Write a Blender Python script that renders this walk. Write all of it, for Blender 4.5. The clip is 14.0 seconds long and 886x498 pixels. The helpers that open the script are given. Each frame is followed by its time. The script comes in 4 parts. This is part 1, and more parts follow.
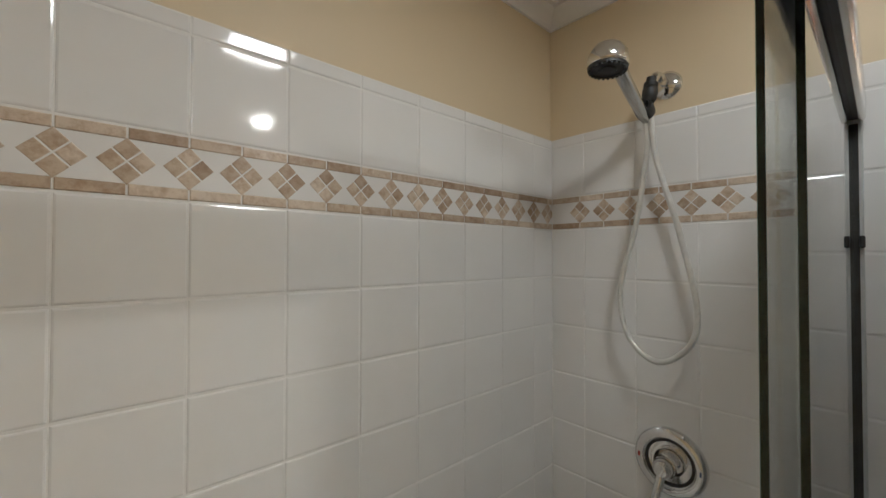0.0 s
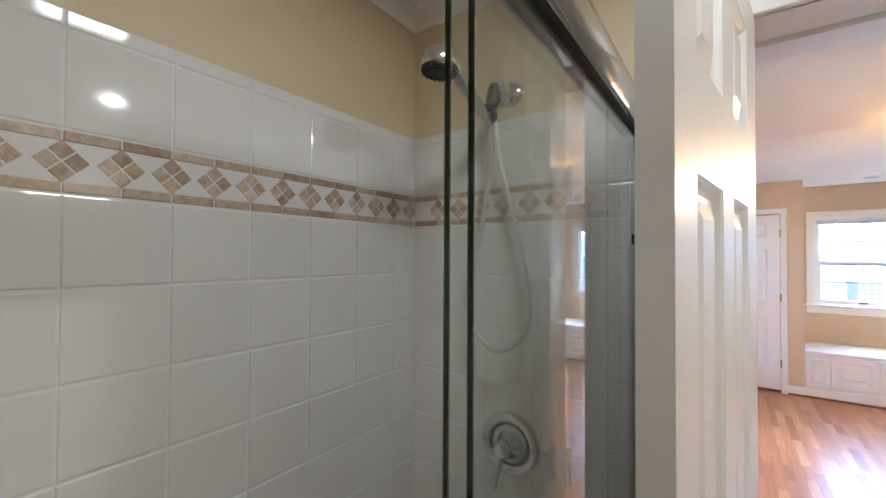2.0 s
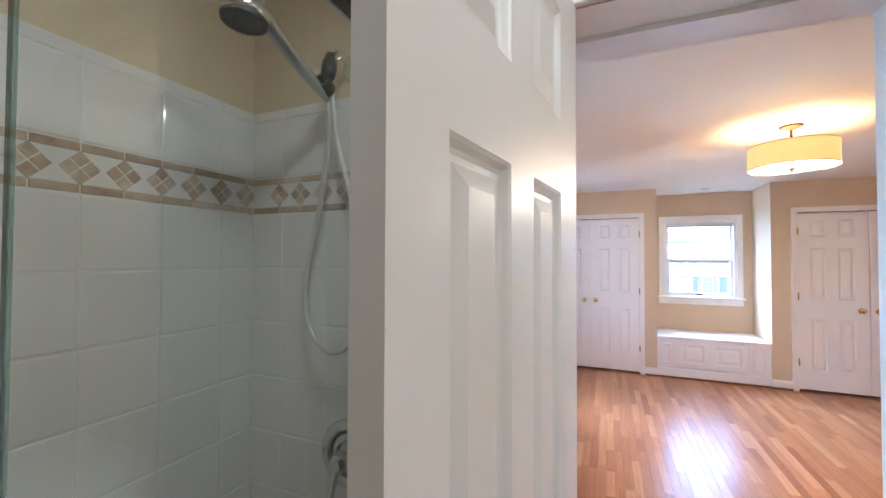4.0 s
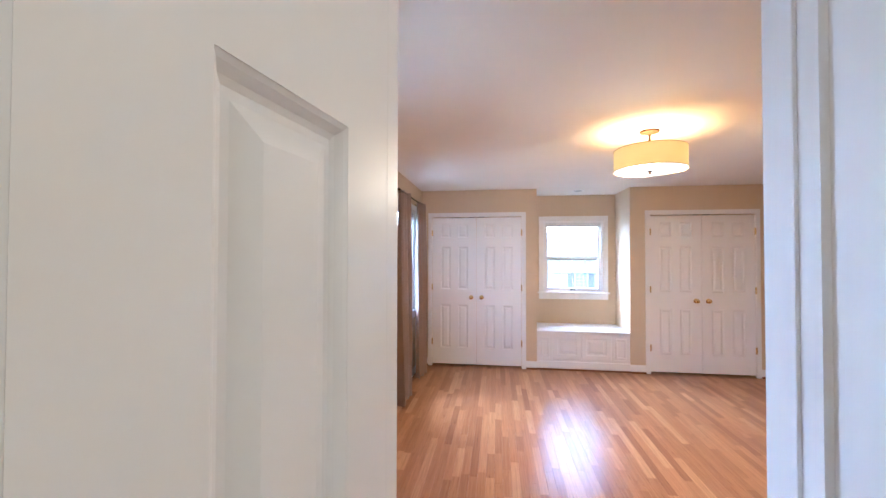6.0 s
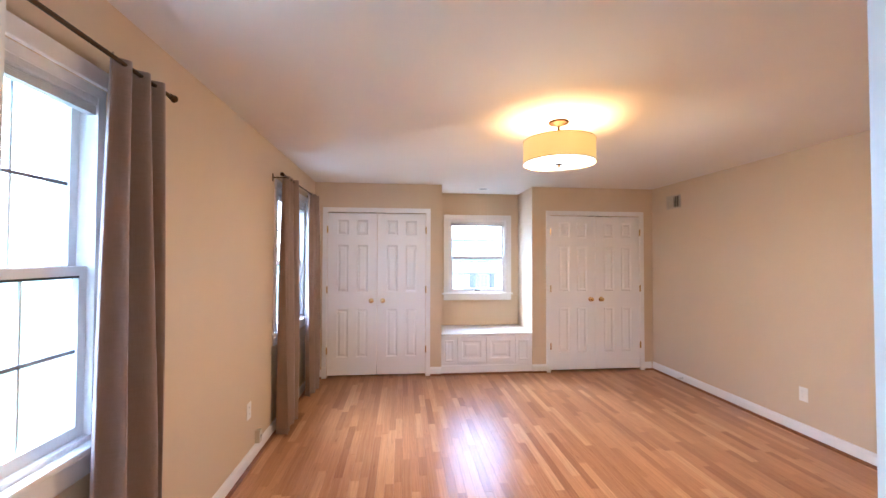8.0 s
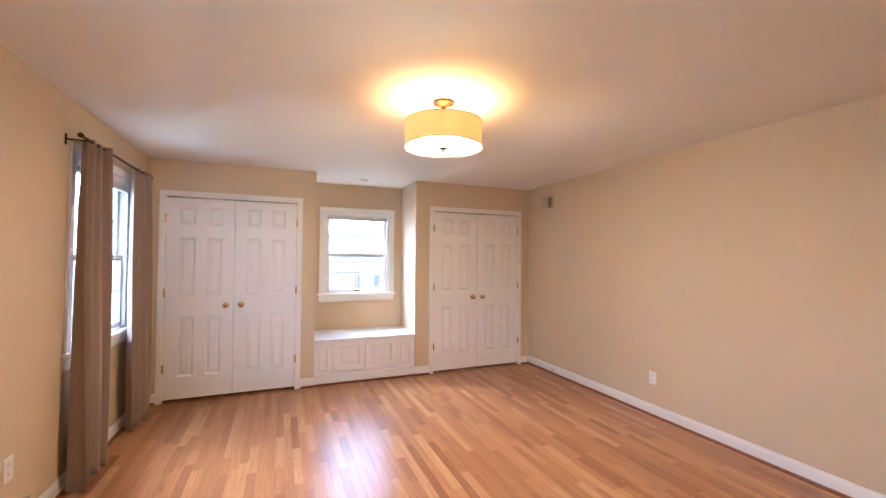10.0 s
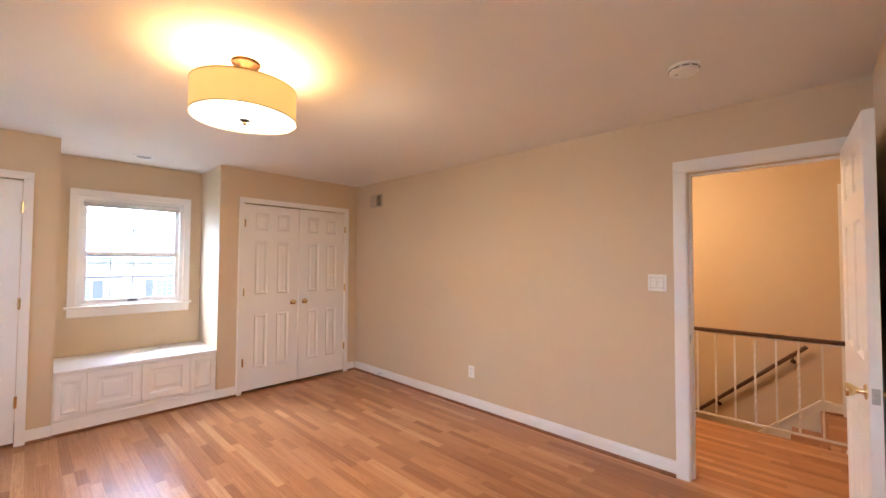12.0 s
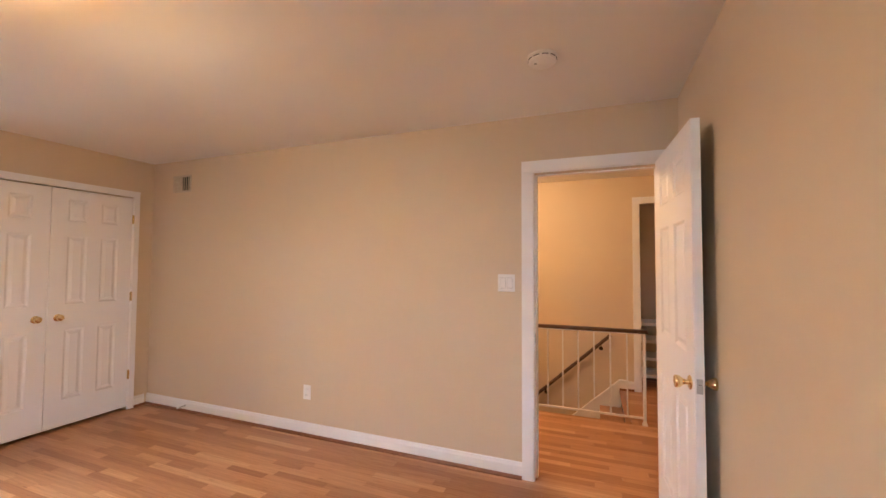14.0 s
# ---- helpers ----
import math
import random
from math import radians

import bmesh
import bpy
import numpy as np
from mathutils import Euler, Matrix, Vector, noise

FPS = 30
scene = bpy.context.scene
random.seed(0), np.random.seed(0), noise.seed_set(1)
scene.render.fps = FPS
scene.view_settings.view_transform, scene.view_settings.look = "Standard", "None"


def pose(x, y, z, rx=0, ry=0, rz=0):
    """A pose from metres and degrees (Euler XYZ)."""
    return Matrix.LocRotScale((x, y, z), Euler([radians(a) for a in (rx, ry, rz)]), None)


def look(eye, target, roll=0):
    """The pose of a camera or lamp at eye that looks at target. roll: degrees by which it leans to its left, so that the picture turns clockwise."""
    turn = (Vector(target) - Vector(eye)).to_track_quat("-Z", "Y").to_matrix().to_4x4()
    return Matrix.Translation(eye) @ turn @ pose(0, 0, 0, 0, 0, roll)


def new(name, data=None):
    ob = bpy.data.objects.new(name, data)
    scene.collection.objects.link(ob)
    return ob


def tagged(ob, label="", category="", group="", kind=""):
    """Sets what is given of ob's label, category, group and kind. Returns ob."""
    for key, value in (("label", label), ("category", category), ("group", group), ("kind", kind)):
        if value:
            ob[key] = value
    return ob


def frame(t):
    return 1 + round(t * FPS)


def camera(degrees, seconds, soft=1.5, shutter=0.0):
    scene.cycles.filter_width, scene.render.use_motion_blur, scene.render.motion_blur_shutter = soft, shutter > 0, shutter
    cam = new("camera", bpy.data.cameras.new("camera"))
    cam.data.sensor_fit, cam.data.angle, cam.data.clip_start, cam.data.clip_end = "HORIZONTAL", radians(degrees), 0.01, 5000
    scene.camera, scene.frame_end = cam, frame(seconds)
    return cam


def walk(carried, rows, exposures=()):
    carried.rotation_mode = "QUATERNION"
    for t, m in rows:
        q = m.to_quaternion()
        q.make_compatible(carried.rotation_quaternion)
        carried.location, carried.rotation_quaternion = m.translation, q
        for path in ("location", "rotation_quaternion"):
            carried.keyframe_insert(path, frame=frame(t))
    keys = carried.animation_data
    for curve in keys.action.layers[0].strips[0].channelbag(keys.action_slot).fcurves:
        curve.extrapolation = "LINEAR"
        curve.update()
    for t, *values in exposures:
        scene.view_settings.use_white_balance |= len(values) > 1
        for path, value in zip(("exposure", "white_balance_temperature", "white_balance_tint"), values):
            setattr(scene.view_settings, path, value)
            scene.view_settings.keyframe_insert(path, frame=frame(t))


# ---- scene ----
cam = camera(96.9, 14.0)
PATH = [
    (0, (0.349, 0.215, 1.539), (1.682, 1.707, 1.571), 0.1),
    (0.5, (0.374, 0.187, 1.535), (1.776, 1.613, 1.569), 0.1),
    (1, (0.4, 0.157, 1.535), (1.875, 1.507, 1.569), 0.2),
    (1.5, (0.432, 0.122, 1.531), (1.981, 1.387, 1.567), 0.2),
    (2, (0.463, 0.092, 1.527), (2.082, 1.265, 1.562), 0.3),
    (2.5, (0.501, 0.064, 1.523), (2.188, 1.138, 1.558), 0.2),
    (3, (0.541, 0.04, 1.522), (2.289, 1.012, 1.56), 0.3),
    (3.5, (0.583, 0.023, 1.515), (2.383, 0.894, 1.555), 0.2),
    (4, (0.629, -0.009, 1.503), (2.474, 0.763, 1.544), 0.2),
    (4.2, (0.645, -0.028, 1.497), (2.507, 0.7, 1.542), -0.0),
    (6.5, (1.084, -0.074, 1.495), (3.078, 0.07, 1.529), 0.3),
    (7, (1.184, -0.077, 1.485), (3.183, -0.057, 1.524), 0.3),
    (9.5, (1.662, -0.196, 1.437), (3.571, -0.789, 1.486), 0.3),
    (10, (1.72, -0.24, 1.419), (3.569, -1.0, 1.472), 0.4),
    (10.5, (1.762, -0.283, 1.4), (3.533, -1.21, 1.46), 0.3),
    (11, (1.809, -0.33, 1.408), (3.477, -1.433, 1.467), 0.3),
    (11.5, (1.857, -0.376, 1.414), (3.389, -1.661, 1.473), 0.3),
    (12, (1.911, -0.436, 1.413), (3.287, -1.886, 1.475), 0.3),
    (12.5, (1.969, -0.513, 1.417), (3.185, -2.099, 1.479), 0.2),
    (13, (2.027, -0.592, 1.419), (3.088, -2.286, 1.479), 0.3),
    (13.5, (2.106, -0.658, 1.404), (2.979, -2.456, 1.473), 0.3),
    (14, (2.147, -0.78, 1.401), (2.867, -2.644, 1.475), 0.3),
]
walk(cam, [(t, look(eye, target, roll)) for t, eye, target, roll in PATH], exposures=[(0.0, 5.10, 4500, 5), (4.0, 4.97, 4270, 6), (9.5, 4.88, 4740, 6), (14.0, 4.80, 5030, 6)])

# ---- world, sun and lamps ----
world = bpy.data.worlds.new("sky")
world.use_nodes = True
scene.world = world
wn, wl = world.node_tree.nodes, world.node_tree.links
sky = wn.new("ShaderNodeTexSky")
sky.sky_type, sky.sun_disc = "NISHITA", False
sky.sun_elevation, sky.sun_rotation = radians(52), radians(53)
sky.dust_density, sky.air_density = 3.0, 1.0
wn["Background"].inputs[1].default_value = 0.15
grey, soft = wn.new("ShaderNodeRGBToBW"), wn.new("ShaderNodeMix")   # haze: a paler sky
soft.data_type, soft.inputs[0].default_value = "RGBA", 0.2
wl.new(sky.outputs[0], grey.inputs[0])
wl.new(sky.outputs[0], soft.inputs[6])
wl.new(grey.outputs[0], soft.inputs[7])
wl.new(soft.outputs[2], wn["Background"].inputs[0])


def lamp(name, kind, energy, colour, m, **more):
    data = bpy.data.lights.new(name, kind)
    data.energy, data.color = energy, colour
    for key, value in more.items():
        if key == "size":
            data.shadow_soft_size = value
        if key == "angle":
            data.angle = value
        if key == "disk":
            data.shape, data.size = "DISK", value
        if key == "square":
            data.shape, data.size = "SQUARE", value
    ob = new(name, data)
    ob.matrix_world = m
    return ob


WARM, SOFTWARM = (1.0, 0.50, 0.16), (1.0, 0.75, 0.47)
lamp("sun", "SUN", 0.055, (1.0, 0.95, 0.88), look((0, 0, 30), (-18, -14, 0)), angle=radians(40))
LX, LY = 3.94, -1.15
for k in range(3):
    a = radians(20 + 120 * k)
    lamp("bulb_light", "POINT", 0.26, WARM, pose(LX + 0.06 * math.cos(a), LY + 0.06 * math.sin(a), 2.208), size=0.06)
lamp("diffuser_light", "AREA", 0.80, (1.0, 0.64, 0.33), pose(LX, LY, 2.092), disk=0.44)
# added discs hung below the drum, standing in for the shade's sideways glow
for k in range(3):
    ca, sa = math.cos(radians(30 + 120 * k)), math.sin(radians(30 + 120 * k))
    lamp("shade_fill_light", "AREA", 0.36, (1.0, 0.64, 0.33), look((LX + 0.13 * ca, LY + 0.13 * sa, 2.040), (LX + 1.13 * ca, LY + 1.13 * sa, 1.60)), disk=0.13)
lamp("fan_light", "AREA", 0.165, SOFTWARM, pose(0.80, 0.09, 2.292), square=0.20)
lamp("hall_light", "POINT", 2.4, (1.0, 0.56, 0.23), pose(3.15, -4.25, 2.22), size=0.08)
# the can at x = -0.42 is an added unseen fill for the bathroom
for cx, cw in ((1.08, 0.24), (-0.42, 0.10)):
    lamp("bath_can_and_fill", "AREA", cw, SOFTWARM, pose(cx, -0.80, 2.31), disk=0.085)

# ---- materials ----


def shader(name, rough=0.5, metal=0.0):
    mat = bpy.data.materials.new(name)
    mat.use_nodes = True
    b = mat.node_tree.nodes["Principled BSDF"]
    b.inputs["Roughness"].default_value, b.inputs["Metallic"].default_value = rough, metal
    return mat, mat.node_tree.nodes, mat.node_tree.links, b


def coords(n, l, scale=(1, 1, 1)):
    tc, mp = n.new("ShaderNodeTexCoord"), n.new("ShaderNodeMapping")
    mp.inputs["Scale"].default_value = scale
    l.new(tc.outputs["Object"], mp.inputs[0])
    return mp.outputs[0]


def noise_tex(n, l, vec, scale, detail=4.0, rough=0.55):
    t = n.new("ShaderNodeTexNoise")
    t.inputs["Scale"].default_value, t.inputs["Detail"].default_value, t.inputs["Roughness"].default_value = scale, detail, rough
    l.new(vec, t.inputs["Vector"])
    return t.outputs[0]


def ramp(n, l, fac, stops):
    r = n.new("ShaderNodeValToRGB")
    e = r.color_ramp.elements
    while len(e) < len(stops):
        e.new(0.5)
    for k, (p, c) in enumerate(stops):
        e[k].position, e[k].color = p, (*c, 1)
    l.new(fac, r.inputs[0])
    return r.outputs[0]


def mixed(n, l, fac, a, b, blend="MIX"):
    m = n.new("ShaderNodeMix")
    m.data_type, m.blend_type = "RGBA", blend
    for sock, v in ((m.inputs[0], fac), (m.inputs[6], a), (m.inputs[7], b)):
        if isinstance(v, (int, float)):
            sock.default_value = v
        elif isinstance(v, tuple):
            sock.default_value = (*v, 1)
        else:
            l.new(v, sock)
    return m.outputs[2]


def bumped(n, l, b, height, strength=0.2, dist=0.002):
    bp = n.new("ShaderNodeBump")
    bp.inputs["Strength"].default_value, bp.inputs["Distance"].default_value = strength, dist
    l.new(height, bp.inputs["Height"])
    l.new(bp.outputs[0], b.inputs["Normal"])


def paint(name, colour, rough=0.55, vary=0.05, peel=120.0, strength=0.12, spec=0.5):
    """Rolled or brushed paint: faint patches, roller stipple."""
    mat, n, l, b = shader(name, rough)
    v = coords(n, l)
    lo, hi = tuple(c * (1 - vary) for c in colour), tuple(min(1, c * (1 + vary)) for c in colour)
    l.new(ramp(n, l, noise_tex(n, l, v, 1.7), [(0.1, lo), (0.9, hi)]), b.inputs["Base Color"])
    r = n.new("ShaderNodeMapRange")
    r.inputs[3].default_value, r.inputs[4].default_value = rough - 0.03, rough + 0.03
    l.new(noise_tex(n, l, v, 9.0), r.inputs[0])
    l.new(r.outputs[0], b.inputs["Roughness"])
    b.inputs["Specular IOR Level"].default_value = spec
    bumped(n, l, b, noise_tex(n, l, v, peel, 3.0), strength, 0.001)
    return mat


def plain(name, colour, rough=0.4, metal=0.0, vary=0.08, scale=30.0):
    mat, n, l, b = shader(name, rough, metal)
    v = coords(n, l)
    lo, hi = tuple(c * (1 - vary) for c in colour), tuple(min(1, c * (1 + vary)) for c in colour)
    f = noise_tex(n, l, v, scale)
    l.new(ramp(n, l, f, [(0.35, lo), (0.65, hi)]), b.inputs["Base Color"])
    r = n.new("ShaderNodeMapRange")
    r.inputs[3].default_value, r.inputs[4].default_value = max(0.02, rough - 0.05), rough + 0.05
    l.new(f, r.inputs[0])
    l.new(r.outputs[0], b.inputs["Roughness"])
    return mat


def oak(name, island):
    """Varnished oak strip; each strip has its own tone and grain."""
    mat, n, l, b = shader(name, 0.22)
    if island:
        rnd = n.new("ShaderNodeNewGeometry").outputs["Random Per Island"]
    else:
        rnd = n.new("ShaderNodeObjectInfo").outputs["Random"]
    geo = n.new("ShaderNodeNewGeometry").outputs["Position"]
    shift = n.new("ShaderNodeVectorMath")
    shift.operation = "SCALE"
    shift.inputs[0].default_value = (37.0, 11.0, 5.0)
    l.new(rnd, shift.inputs["Scale"])
    add = n.new("ShaderNodeVectorMath")
    l.new(geo, add.inputs[0])
    l.new(shift.outputs[0], add.inputs[1])
    mp = n.new("ShaderNodeMapping")
    mp.inputs["Scale"].default_value = (0.9, 34.0, 34.0)
    l.new(add.outputs[0], mp.inputs[0])
    grain = noise_tex(n, l, mp.outputs[0], 3.0, 6.0, 0.65)
    mp2 = n.new("ShaderNodeMapping")
    mp2.inputs["Scale"].default_value = (1.2, 130.0, 130.0)
    l.new(add.outputs[0], mp2.inputs[0])
    pores = noise_tex(n, l, mp2.outputs[0], 4.0, 3.0, 0.6)
    tone = ramp(n, l, rnd, [(0.0, (0.32, 0.135, 0.052)), (0.3, (0.41, 0.198, 0.082)), (0.70, (0.47, 0.237, 0.102)), (0.86, (0.52, 0.270, 0.122)), (1.0, (0.60, 0.35, 0.175))])
    dark = mixed(n, l, 1.0, tone, (0.76, 0.68, 0.60), "MULTIPLY")
    c = mixed(n, l, ramp(n, l, grain, [(0.36, (0.9, 0.9, 0.9)), (0.60, (0, 0, 0))]), tone, dark)
    c = mixed(n, l, ramp(n, l, pores, [(0.30, (0.25, 0.25, 0.25)), (0.42, (0, 0, 0))]), c, mixed(n, l, 1.0, c, (0.55, 0.45, 0.36), "MULTIPLY"))
    mp3 = n.new("ShaderNodeMapping")
    mp3.inputs["Scale"].default_value = (9.0, 70.0, 70.0)
    l.new(add.outputs[0], mp3.inputs[0])
    flecks = noise_tex(n, l, mp3.outputs[0], 1.0, 3.0, 0.6)
    c = mixed(n, l, ramp(n, l, flecks, [(0.27, (0.75, 0.75, 0.75)), (0.37, (0, 0, 0))]), c, mixed(n, l, 1.0, c, (0.55, 0.42, 0.32), "MULTIPLY"))
    c = mixed(n, l, ramp(n, l, flecks, [(0.60, (0, 0, 0)), (0.72, (0.55, 0.55, 0.55))]), c, mixed(n, l, 1.0, c, (1.25, 1.3, 1.35), "MULTIPLY"))
    l.new(c, b.inputs["Base Color"])
    r = n.new("ShaderNodeMapRange")
    r.inputs[3].default_value, r.inputs[4].default_value = 0.26, 0.31
    l.new(noise_tex(n, l, geo, 0.9, 4.0), r.inputs[0])
    b.inputs["Specular IOR Level"].default_value = 0.33
    l.new(r.outputs[0], b.inputs["Roughness"])
    return mat


def stone(name):
    """Tumbled travertine: one tone a piece, veins and pits."""
    mat, n, l, b = shader(name, 0.32)
    rnd = n.new("ShaderNodeObjectInfo").outputs["Random"]
    geo = n.new("ShaderNodeNewGeometry").outputs["Position"]
    tone = ramp(n, l, rnd, [(0.0, (0.41, 0.315, 0.225)), (0.5, (0.55, 0.455, 0.345)), (1.0, (0.68, 0.59, 0.48))])
    vein = noise_tex(n, l, geo, 55.0, 6.0, 0.7)
    c = mixed(n, l, ramp(n, l, vein, [(0.35, (0.8, 0.8, 0.8)), (0.58, (0, 0, 0))]), tone, mixed(n, l, 1.0, tone, (0.62, 0.52, 0.42), "MULTIPLY"))
    l.new(c, b.inputs["Base Color"])
    bumped(n, l, b, vein, 0.3, 0.001)
    return mat


def glaze(name, colour):
    """White glazed wall tile, faintly wavy, slightly different from piece to piece."""
    mat, n, l, b = shader(name, 0.10)
    rnd = n.new("ShaderNodeObjectInfo").outputs["Random"]
    geo = n.new("ShaderNodeNewGeometry").outputs["Position"]
    lo, hi = tuple(c * 0.955 for c in colour), colour
    tone = ramp(n, l, rnd, [(0.0, lo), (1.0, hi)])
    l.new(mixed(n, l, 0.06, tone, ramp(n, l, noise_tex(n, l, geo, 7.0), [(0.3, (0.55, 0.53, 0.5)), (0.7, (0.9, 0.9, 0.9))])), b.inputs["Base Color"])
    r = n.new("ShaderNodeMapRange")
    r.inputs[3].default_value, r.inputs[4].default_value = 0.04, 0.10
    l.new(noise_tex(n, l, geo, 6.0), r.inputs[0])
    l.new(r.outputs[0], b.inputs["Roughness"])
    bumped(n, l, b, noise_tex(n, l, geo, 16.0, 2.0), 0.12, 0.002)
    return mat


def glass(name, tint, rough=0.0):
    mat, n, l, b = shader(name, rough)
    b.inputs["Base Color"].default_value = (*tint, 1)
    b.inputs["Transmission Weight"].default_value = 1.0
    b.inputs["IOR"].default_value = 1.46
    if rough > 0:
        r = n.new("ShaderNodeMapRange")
        r.inputs[3].default_value, r.inputs[4].default_value = 0.0, rough
        l.new(noise_tex(n, l, coords(n, l, (1, 1, 0.3)), 5.0), r.inputs[0])
        l.new(r.outputs[0], b.inputs["Roughness"])
    return mat


def glow(name, colour, strength, base):
    mat, n, l, b = shader(name, 0.6)
    b.inputs["Base Color"].default_value = (*base, 1)
    b.inputs["Emission Color"].default_value = (*colour, 1)
    b.inputs["Emission Strength"].default_value = strength
    return mat


def weave(name, colour, sheer=0.0, rough=0.85):
    mat, n, l, b = shader(name, rough)
    v = coords(n, l)
    a, c = noise_tex(n, l, coords(n, l, (1, 1, 0.02)), 900.0, 2.0), noise_tex(n, l, coords(n, l, (0.02, 0.02, 1)), 900.0, 2.0)
    lo, hi = tuple(x * 0.85 for x in colour), tuple(min(1, x * 1.12) for x in colour)
    both = mixed(n, l, 0.5, a, c)
    l.new(ramp(n, l, both, [(0.35, lo), (0.65, hi)]), b.inputs["Base Color"])
    b.inputs["Sheen Weight"].default_value = 0.3
    bumped(n, l, b, both, 0.25, 0.0006)
    if sheer > 0:
        tr, mx, out = n.new("ShaderNodeBsdfTranslucent"), n.new("ShaderNodeMixShader"), n["Material Output"]
        tr.inputs[0].default_value = (*colour, 1)
        mx.inputs[0].default_value = sheer
        l.new(b.outputs[0], mx.inputs[1])
        l.new(tr.outputs[0], mx.inputs[2])
        l.new(mx.outputs[0], out.inputs[0])
    return mat


WALL = paint("beige_wall_paint", (0.617, 0.488, 0.325), 0.60, 0.03)
BATHWALL = paint("bath_wall_paint", (0.66, 0.555, 0.37), 0.55, 0.03)
CEIL = paint("ceiling_paint", (0.78, 0.745, 0.685), 0.85, 0.03, 90.0, 0.1)
WHITE = paint("white_satin_paint", (0.80, 0.78, 0.76), 0.36, 0.02, 60.0, 0.05, 0.36)
TRIM = paint("white_trim_paint", (0.80, 0.78, 0.76), 0.34, 0.02, 60.0, 0.05)
VINYL = plain("white_vinyl", (0.82, 0.82, 0.82), 0.35, 0, 0.02)
# white muntin seen against the sky: its backlit shade is put into the colour
BACKLIT = plain("backlit_muntin", (0.28, 0.28, 0.29), 0.5, 0, 0.03)
OAK, OAKJOIN = oak("oak_strip", False), oak("oak_strip_joined", True)
SHOE = plain("oak_shoe", (0.20, 0.075, 0.028), 0.35, 0, 0.15)
GAPDARK = plain("floor_gap", (0.05, 0.025, 0.012), 0.7)
STONE, GLAZE = stone("travertine"), glaze("white_glaze", (0.80, 0.79, 0.78))
GROUT = plain("white_grout", (0.78, 0.77, 0.75), 0.7, 0, 0.05)
CHROME = plain("chrome", (0.72, 0.72, 0.72), 0.10, 1.0, 0.03)
NICKEL = plain("brushed_nickel", (0.55, 0.55, 0.54), 0.24, 1.0, 0.05)
ALU = plain("grey_aluminium", (0.55, 0.56, 0.56), 0.38, 0.3, 0.06)
BLACKALU = plain("dark_channel", (0.03, 0.032, 0.034), 0.4, 0.2, 0.2)
BRASS = plain("polished_brass", (0.78, 0.62, 0.32), 0.16, 1.0, 0.06)
BRONZE = plain("antique_brass", (0.07, 0.042, 0.02), 0.42, 1.0, 0.08)
STEEL = plain("steel", (0.45, 0.44, 0.42), 0.35, 1.0, 0.08)
BLACK = plain("black_rubber", (0.02, 0.02, 0.021), 0.5)
HEADER = plain("satin_aluminium", (0.60, 0.59, 0.56), 0.17, 1.0, 0.05)
HOSE = plain("metal_hose", (0.66, 0.65, 0.62), 0.30, 0.25)
SHOWERGLASS = glass("shower_glass", (0.97, 0.99, 0.97))
EDGE = glass("glass_edge", (0.42, 0.58, 0.53), 0.12)
PANE = glass("window_glass", (0.98, 0.99, 0.99))
CURTAIN = weave("taupe_curtain", (0.31, 0.22, 0.18), 0.12, 0.55)
SHADE = glow("linen_shade", (1.0, 0.57, 0.11), 0.024, (0.78, 0.56, 0.25))
DIFFUSER = glow("lit_diffuser", (1.0, 0.83, 0.58), 0.09, (0.9, 0.88, 0.84))
BLIND = weave("white_blind", (0.72, 0.72, 0.72), 0.25)
PLASTIC = plain("white_plastic", (0.80, 0.78, 0.74), 0.35, 0, 0.02)
SLOT = plain("dark_slot", (0.03, 0.028, 0.026), 0.6)
VENTBEIGE = plain("beige_vent_paint", (0.50, 0.42, 0.31), 0.5)
DARKWOOD = plain("dark_stained_wood", (0.075, 0.032, 0.014), 0.45, 0, 0.25)
TREAD = plain("stair_oak", (0.36, 0.16, 0.065), 0.3, 0, 0.2)
IRON = paint("white_iron_paint", (0.78, 0.76, 0.73), 0.35, 0.03, 80.0, 0.1)
PORCELAIN = plain("porcelain", (0.82, 0.82, 0.81), 0.10, 0, 0.01)
BATHFLOOR = plain("bath_floor_tile", (0.55, 0.52, 0.47), 0.3, 0, 0.06, 6.0)
BRICK = plain("red_brick_far", (0.46, 0.31, 0.26), 0.85, 0, 0.25, 2.5)
SIDING = plain("white_siding", (0.50, 0.50, 0.49), 0.7, 0, 0.04, 0.5)
SHUTTER = plain("blue_grey_shutter", (0.17, 0.13, 0.11), 0.95)
ROOFGREY = plain("grey_shingle", (0.20, 0.20, 0.21), 0.9, 0, 0.25, 3.0)
LAWN = plain("lawn", (0.07, 0.10, 0.035), 0.95, 0, 0.4, 0.8)

# ---- mesh helpers ----


def box(bm, x0, x1, y0, y1, z0, z1, m=None):
    vs = [bm.verts.new((x, y, z)) for x in (x0, x1) for y in (y0, y1) for z in (z0, z1)]
    for f in ((0, 1, 3, 2), (4, 6, 7, 5), (0, 4, 5, 1), (2, 3, 7, 6), (0, 2, 6, 4), (1, 5, 7, 3)):
        bm.faces.new([vs[i] for i in f])
    if m:
        bmesh.ops.transform(bm, matrix=m, verts=vs)
    return vs


def boxes(*specs, bevel=0.0, segments=2):
    bm = bmesh.new()
    for s in specs:
        box(bm, *s)
    if bevel:
        bmesh.ops.bevel(bm, geom=bm.edges[:], offset=bevel, segments=segments, affect="EDGES", profile=0.6)
    return bm


